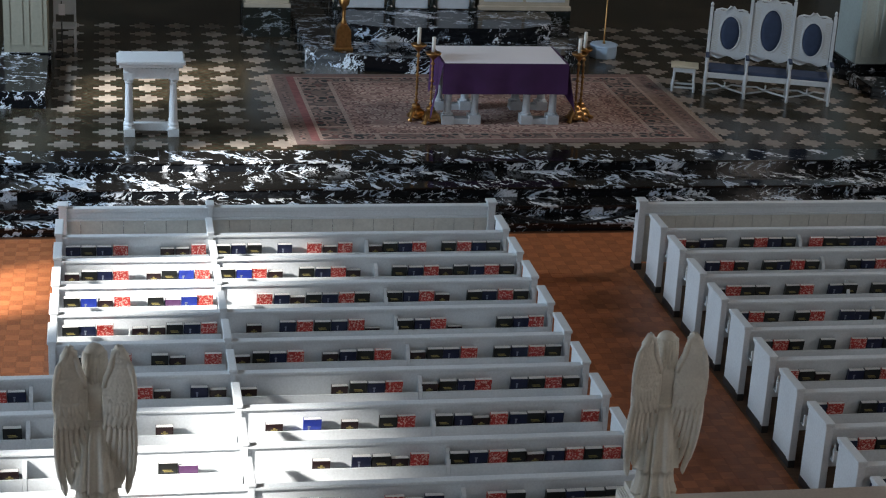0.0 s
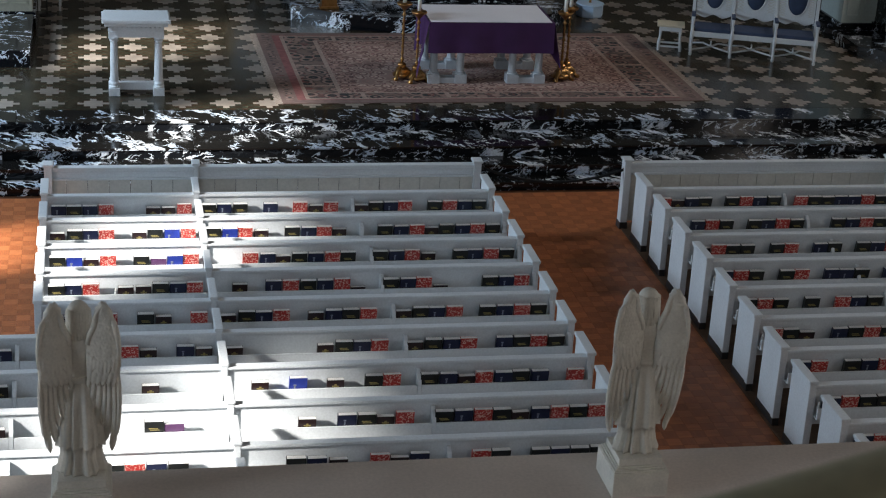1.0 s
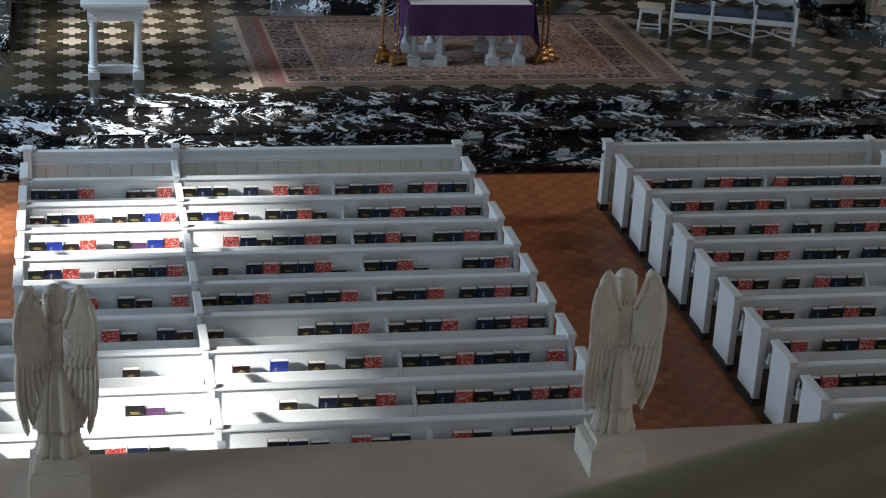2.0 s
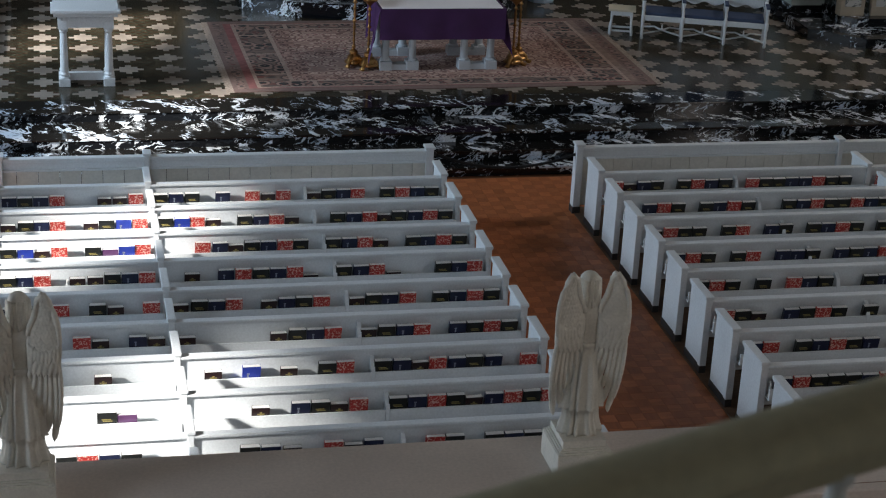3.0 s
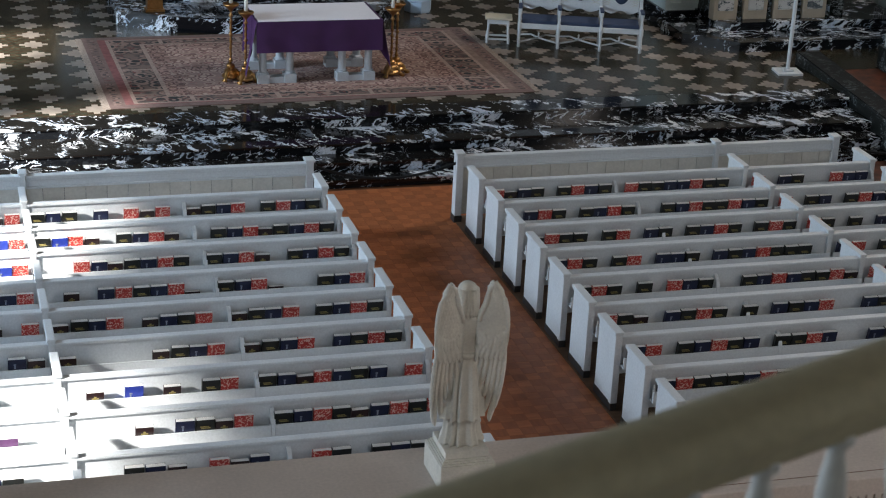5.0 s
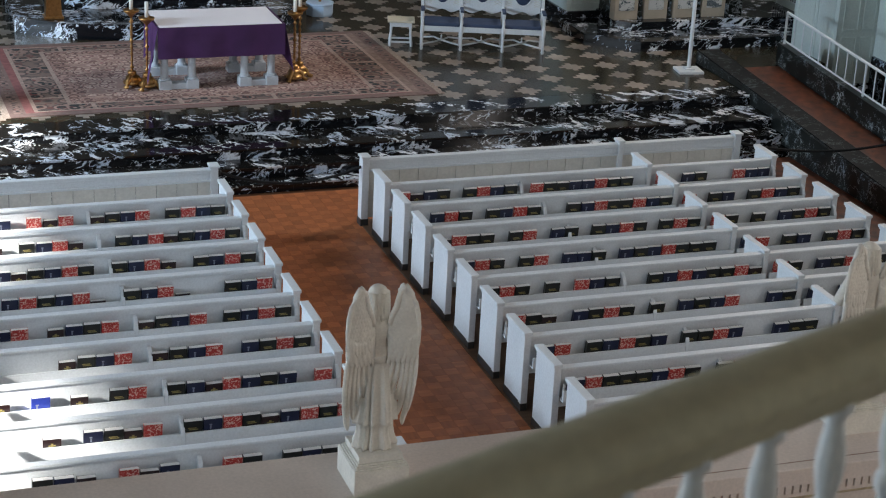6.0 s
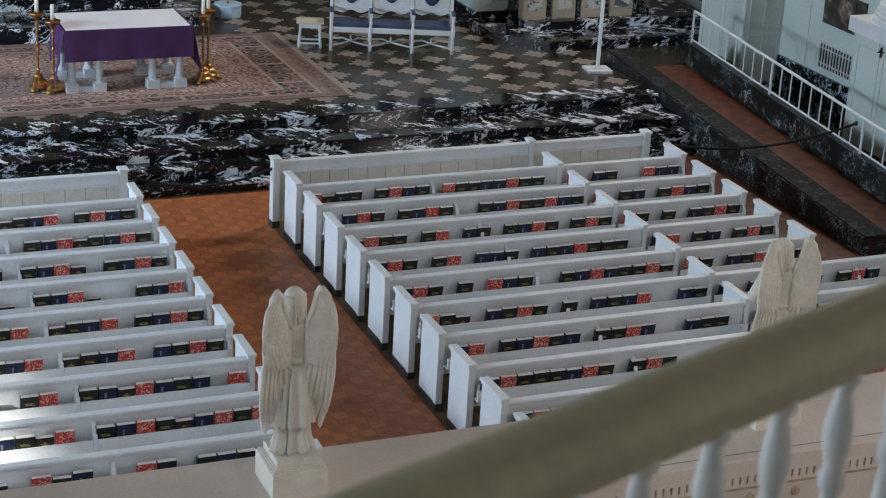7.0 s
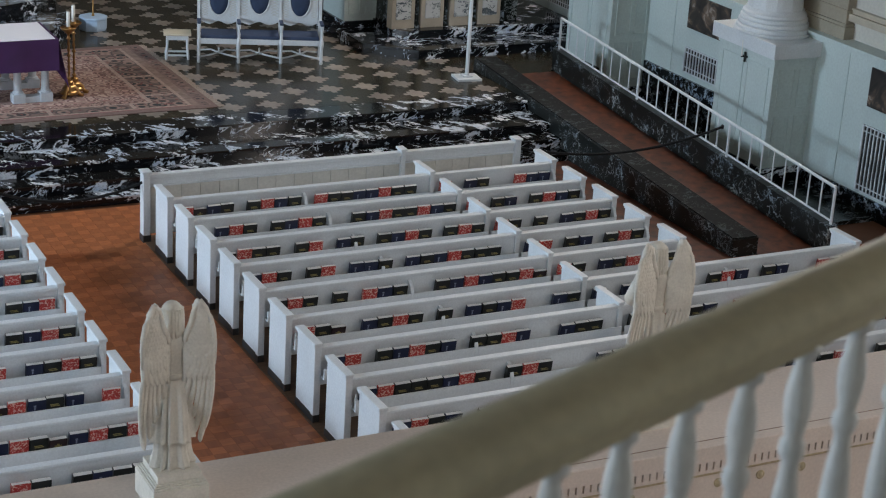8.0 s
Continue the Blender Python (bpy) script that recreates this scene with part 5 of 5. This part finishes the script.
def angel():
    """A robed winged statue, 0.78 m high, facing +y."""
    bm = bmesh.new()
    folds = lambda a, z: 1 + (0.15 * math.sin(10 * a + 2 * math.sin(3 * a)) + 0.09 * math.sin(19 * a + 1)) * max(0.10, min(1, (0.46 - z) / 0.2))
    lathe(bm, [(0.090, 0.0), (0.092, 0.012), (0.080, 0.045), (0.074, 0.08), (0.072, 0.118), (0.090, 0.119), (0.089, 0.13), (0.084, 0.20), (0.077, 0.29), (0.068, 0.37),
               (0.057, 0.425), (0.062, 0.46), (0.071, 0.53), (0.077, 0.585), (0.068, 0.608), (0.044, 0.626), (0.029, 0.640), (0.027, 0.67)], sides=72, fold=folds)
    for v in bm.verts:
        v.co.y *= 0.82
    blob(bm, (0, 0.004, 0.700), (0.047, 0.050, 0.053), rings=12, sides=20)
    # hair: wavy locks from the crown down the neck
    for k in range(11):
        a = math.radians(-170 + 16 * k)
        p = Vector((0.042 * math.cos(a), 0.004 + 0.044 * math.sin(a), 0.684))
        tube(bm, [(0.022 * math.cos(a), 0.004 + 0.022 * math.sin(a), 0.738), (0.040 * math.cos(a), 0.004 + 0.042 * math.sin(a), 0.718), p, p + Vector((0.004 * math.cos(3 * k), -0.006, -0.03)), p + Vector((-0.004 * math.cos(3 * k), -0.012, -0.065)), p + Vector((0.003 * math.cos(k), -0.014, -0.088 - 0.012 * math.sin(2 * k)))], [0.008, 0.011, 0.012, 0.011, 0.009, 0.004], 7)
    # sash at the waist and the arms folded in front
    lathe(bm, [(0.056, 0.412), (0.062, 0.418), (0.062, 0.432), (0.056, 0.438)], 0, 0, 24)
    for s in (-1, 1):
        tube(bm, [(0.070 * s, 0, 0.595), (0.098 * s, 0.015, 0.51), (0.084 * s, 0.055, 0.45), (0.02 * s, 0.09, 0.50)], [0.028, 0.032, 0.038, 0.018], 12)
    for s in (-1, 1):
        def at(u, z, out=0.0):
            return Vector((u * s, wing_y(u, z) - out, z))

        wing_shell(bm, s)
        edge = [at(along(t, z) + d, z, 0.004) for t, d, z in [(WING_IN, 0.004, z) for z in (0.59, 0.63, 0.67, 0.71, 0.745)] + [(WING_OUT, -0.004, z) for z in (0.764, 0.73, 0.69, 0.64, 0.58, 0.50)]]
        tube(bm, edge, [0.010, 0.013, 0.014, 0.014, 0.014, 0.014, 0.014, 0.013, 0.012, 0.010, 0.006], 12)
        # long flights hanging from under the shell: root and tip, innermost to outermost
        for wide, (u0, z0), (u1, z1) in ((0.0120, (0.048, 0.50), (0.034, 0.400)), (0.0130, (0.062, 0.50), (0.046, 0.320)), (0.0135, (0.080, 0.50), (0.062, 0.245)), (0.0135, (0.098, 0.50), (0.088, 0.215)),
                                         (0.0145, (0.114, 0.50), (0.099, 0.130)), (0.0150, (0.132, 0.50), (0.124, 0.085)), (0.0110, (0.148, 0.50), (0.141, 0.150))):
            um, zm = (u0 + u1) / 2 + 0.020 * (z0 - z1) / 0.3, (z0 + z1) / 2
            pts = []
            for t in (0, 0.15, 0.3, 0.45, 0.6, 0.72, 0.82, 0.89, 0.94, 0.975, 1.0):
                u = (1 - t) ** 2 * u0 + 2 * t * (1 - t) * um + t * t * u1
                z = (1 - t) ** 2 * z0 + 2 * t * (1 - t) * zm + t * t * z1
                pts.append(at(u, z, 0.002))
            plume(bm, pts, wide, 0.008)
    for v in bm.verts:
        v.co += 0.0012 * Vector((noise.noise(v.co * 70), noise.noise(v.co * 70 + Vector((9, 0, 0))), noise.noise(v.co * 70 + Vector((0, 9, 0)))))
    return mesh_of(bm, "angel_statue", STATUE, True)


ANGEL = angel()
for x in (-7.27, -4.89, -2.48):
    ped = thing("statue_pedestal", "square white stepped pedestal on the cornice", "pedestal", (x, -15.49, LZ), group="angel pedestals")
    part("block", bxs((-0.124, 0.124, -0.145, 0.125, -0.004, 0.116), bevel=0.004), STATUE, ped)
    bm = bmesh.new()
    for a, za, zb in ((0.121, 0.116, 0.124), (0.113, 0.124, 0.132), (0.106, 0.132, 0.139), (0.098, 0.139, 0.172)):
        box(bm, -a, a, -a - 0.018, a - 0.002, za, zb, bevel=0.003)
    part("upper_step", bm, STATUE, ped)
    st = new("angel_statue", ANGEL)
    st.matrix_world = pose(x, -15.49, LZ + 0.172)
    tagged(st, "off-white plaster angel with long folded feathered wings", "statue", "angels on the cornice")

# level rail: the line of the baluster tops, and the step from one baluster to the next
TOP_LINE, BAL_STEP = Vector((-6.474, -21.149, 8.206)), Vector((0.0735, 0.0211, 0.0050))
FIRST, LAST = -16, 30
stair_rail = thing("gallery_balustrade", "thick olive-grey handrail on closely set white turned balusters", "balustrade")
bm = bmesh.new()
across = BAL_STEP.cross(Vector((0, 0, 1))).normalized()
half = [(0.0120, 0.000), (0.0130, 0.005), (0.0190, 0.016), (0.0280, 0.027), (0.0330, 0.034), (0.0335, 0.041), (0.0300, 0.051), (0.0190, 0.059), (0.0060, 0.062)]
prof = [(-u, v) for u, v in half] + [(u, v) for u, v in reversed(half)]
rings = []
for k in range(2):
    p = TOP_LINE + BAL_STEP * ((FIRST - 0.6, LAST + 0.6)[k])
    rings.append([bm.verts.new(p + across * u + Vector((0, 0, v))) for u, v in prof])
for k in range(len(prof)):
    bm.faces.new((rings[0][k], rings[0][(k + 1) % len(prof)], rings[1][(k + 1) % len(prof)], rings[1][k]))
bm.faces.new(rings[0])
bm.faces.new(rings[-1])
part("handrail", bm, HANDRAIL, stair_rail, "olive-grey moulded handrail", True)
BAL_LONG = 0.46
bm = bmesh.new()
lathe(bm, [(0.0130, -BAL_LONG), (0.0130, -0.415), (0.0080, -0.400), (0.0075, -0.355), (0.0100, -0.310), (0.0130, -0.260), (0.0140, -0.215), (0.0135, -0.175), (0.0110, -0.142), (0.0085, -0.122), (0.0078, -0.110), (0.0112, -0.105), (0.0120, -0.099),
           (0.0112, -0.092), (0.0082, -0.088), (0.0092, -0.080), (0.0118, -0.066), (0.0126, -0.053), (0.0112, -0.038), (0.0085, -0.024), (0.0074, -0.016), (0.0082, -0.011), (0.0128, -0.007), (0.0135, 0.0), (0.0135, 0.003)], sides=20)
BAL = mesh_of(bm, "baluster", BALUSTER, True)
for k in range(FIRST, LAST + 1):
    shared("baluster", BAL, stair_rail, TOP_LINE + BAL_STEP * k)
bm = bmesh.new()
pa, pb_ = TOP_LINE + BAL_STEP * (FIRST - 0.6), TOP_LINE + BAL_STEP * (LAST + 0.6)
prism(bm, [(pa.x, pa.z - BAL_LONG), (pb_.x, pb_.z - BAL_LONG), (pb_.x, 7.295), (pa.x, 7.295)], "y", -0.03, 0.03)
for v in bm.verts:
    v.co.y += pa.y + (v.co.x - pa.x) / (pb_.x - pa.x) * (pb_.y - pa.y)
part("base_rail", bm, BALUSTER, stair_rail)
# Unseen wall added to keep the rear fill off the handrail.
setting("rear_light_blocker", bxs((-9.0, -2.8, -23.5, -23.3, 7.29, 11.5)), PLASTER, "unseen plastered wall added to block light from the rear", "wall")
setting("gallery", bxs((WALL_L + 0.02, WALL_R - 0.1, WALL_BACK + 0.02, -20.6, 5.8, 6.0), (-9.0, -2.7, WALL_BACK + 0.02, -20.3, 5.99, 7.3)), CORNICE, "plain gallery floor that the balustrade stands on", "gallery")
# ---- inlaid crosses of the sanctuary floor, and the parquet ----
bm = bmesh.new()
U = 0.094
for k in range(-2, 3):
    w = U * (2.5 - abs(k))
    for q in ((-w, w, k * U - U / 2 + 0.001, k * U + U / 2 - 0.001, 0.0, 0.004),):
        box(bm, *q)
CROSS_MESH = mesh_of(bm, "cross_tile", CROSS)
for j in range(0, 13):
    for i in range(-2, 24):
        x, y = -7.88 + 0.659 * i, 4.268 + 0.633 * j
        under_dais = -3.75 < x < 1.6 and y > 8.3
        under_rug = -4.3 < x < 2.4 and 4.35 < y < 8.2
        if under_dais or under_rug or x > 8.0 and y < 5.2 or x < -8.0 and y > 6 or x > 6 and y > 6.2:
            continue
        shared("cross_tile", CROSS_MESH, sanct, (x, y, PZ - 0.002))

T = 0.160
JOINT = 0.0010
tile_a = mesh_of(bxs((JOINT, T - JOINT, JOINT, T - JOINT, -0.012, 0.0)), "parquet_block", PARQUET)
tile_b = mesh_of(bxs((JOINT, T - JOINT, JOINT, T - JOINT, -0.012, 0.0)), "parquet_block", PARQUET_B)
nave = bpy.data.objects["floor"]
near = set()
for i in range(13):
    for j in range(23):
        x, y = AISLE_L + T * i, -7.6 + T * j
        near.add((i, j))
        shared("parquet_block", tile_a if (i + j) % 2 else tile_b, nave, (x, y, 0))


def rest_of_parquet(odd, material, name):
    vs, fs = [], []
    for i in range(-62, 76):
        for j in range(-12, 60):
            if (i + j) % 2 != odd or (i, j) in near:
                continue
            x, y = AISLE_L + T * i, -7.6 + T * j
            if y > 1.94 - T or -7.6 < x < -2.4 and y < -6.9 or 8.2 < x and y > -2.9:
                continue
            n = len(vs)
            a, b, c, d = x + JOINT, x + T - JOINT, y + JOINT, y + T - JOINT
            vs += [(a, c, 0), (b, c, 0), (b, d, 0), (a, d, 0), (a, c, -0.011), (b, c, -0.011), (b, d, -0.011), (a, d, -0.011)]
            fs += [(n, n + 1, n + 2, n + 3), (n, n + 4, n + 5, n + 1), (n + 1, n + 5, n + 6, n + 2), (n + 2, n + 6, n + 7, n + 3), (n + 3, n + 7, n + 4, n)]
    me = bpy.data.meshes.new(name)
    me.from_pydata(vs, [], fs)
    me.materials.append(material)
    ob = new(name, me)
    ob.parent = nave
    return tagged(ob, "small square parquet blocks of reddish wood", kind="stuff")


def island_mat(name, colour, stretch):
    m, nt, b = node_mat(name)
    g = nt.nodes.new("ShaderNodeNewGeometry")
    v = ramp(nt, [(0.0, tuple(c * 0.88 for c in colour)), (1.0, tuple(c * 1.12 for c in colour))], g.outputs["Random Per Island"])
    grain = noise_tex(nt, 12, 4, 0.3, stretch)
    col = mix(nt, v, ramp(nt, [(0.3, (0.75,) * 3), (0.7, (1.15,) * 3)], grain), 1.0, "MULTIPLY")
    nt.links.new(col, b.inputs["Base Color"])
    b.inputs["Roughness"].default_value = 0.46
    bump(nt, b, grain, 0.15, 0.003)
    return m


rest_of_parquet(1, island_mat("parquet_rest", (0.43, 0.142, 0.050), (1, 6, 1)), "parquet")
rest_of_parquet(0, island_mat("parquet_rest_turned", (0.345, 0.106, 0.037), (6, 1, 1)), "parquet")
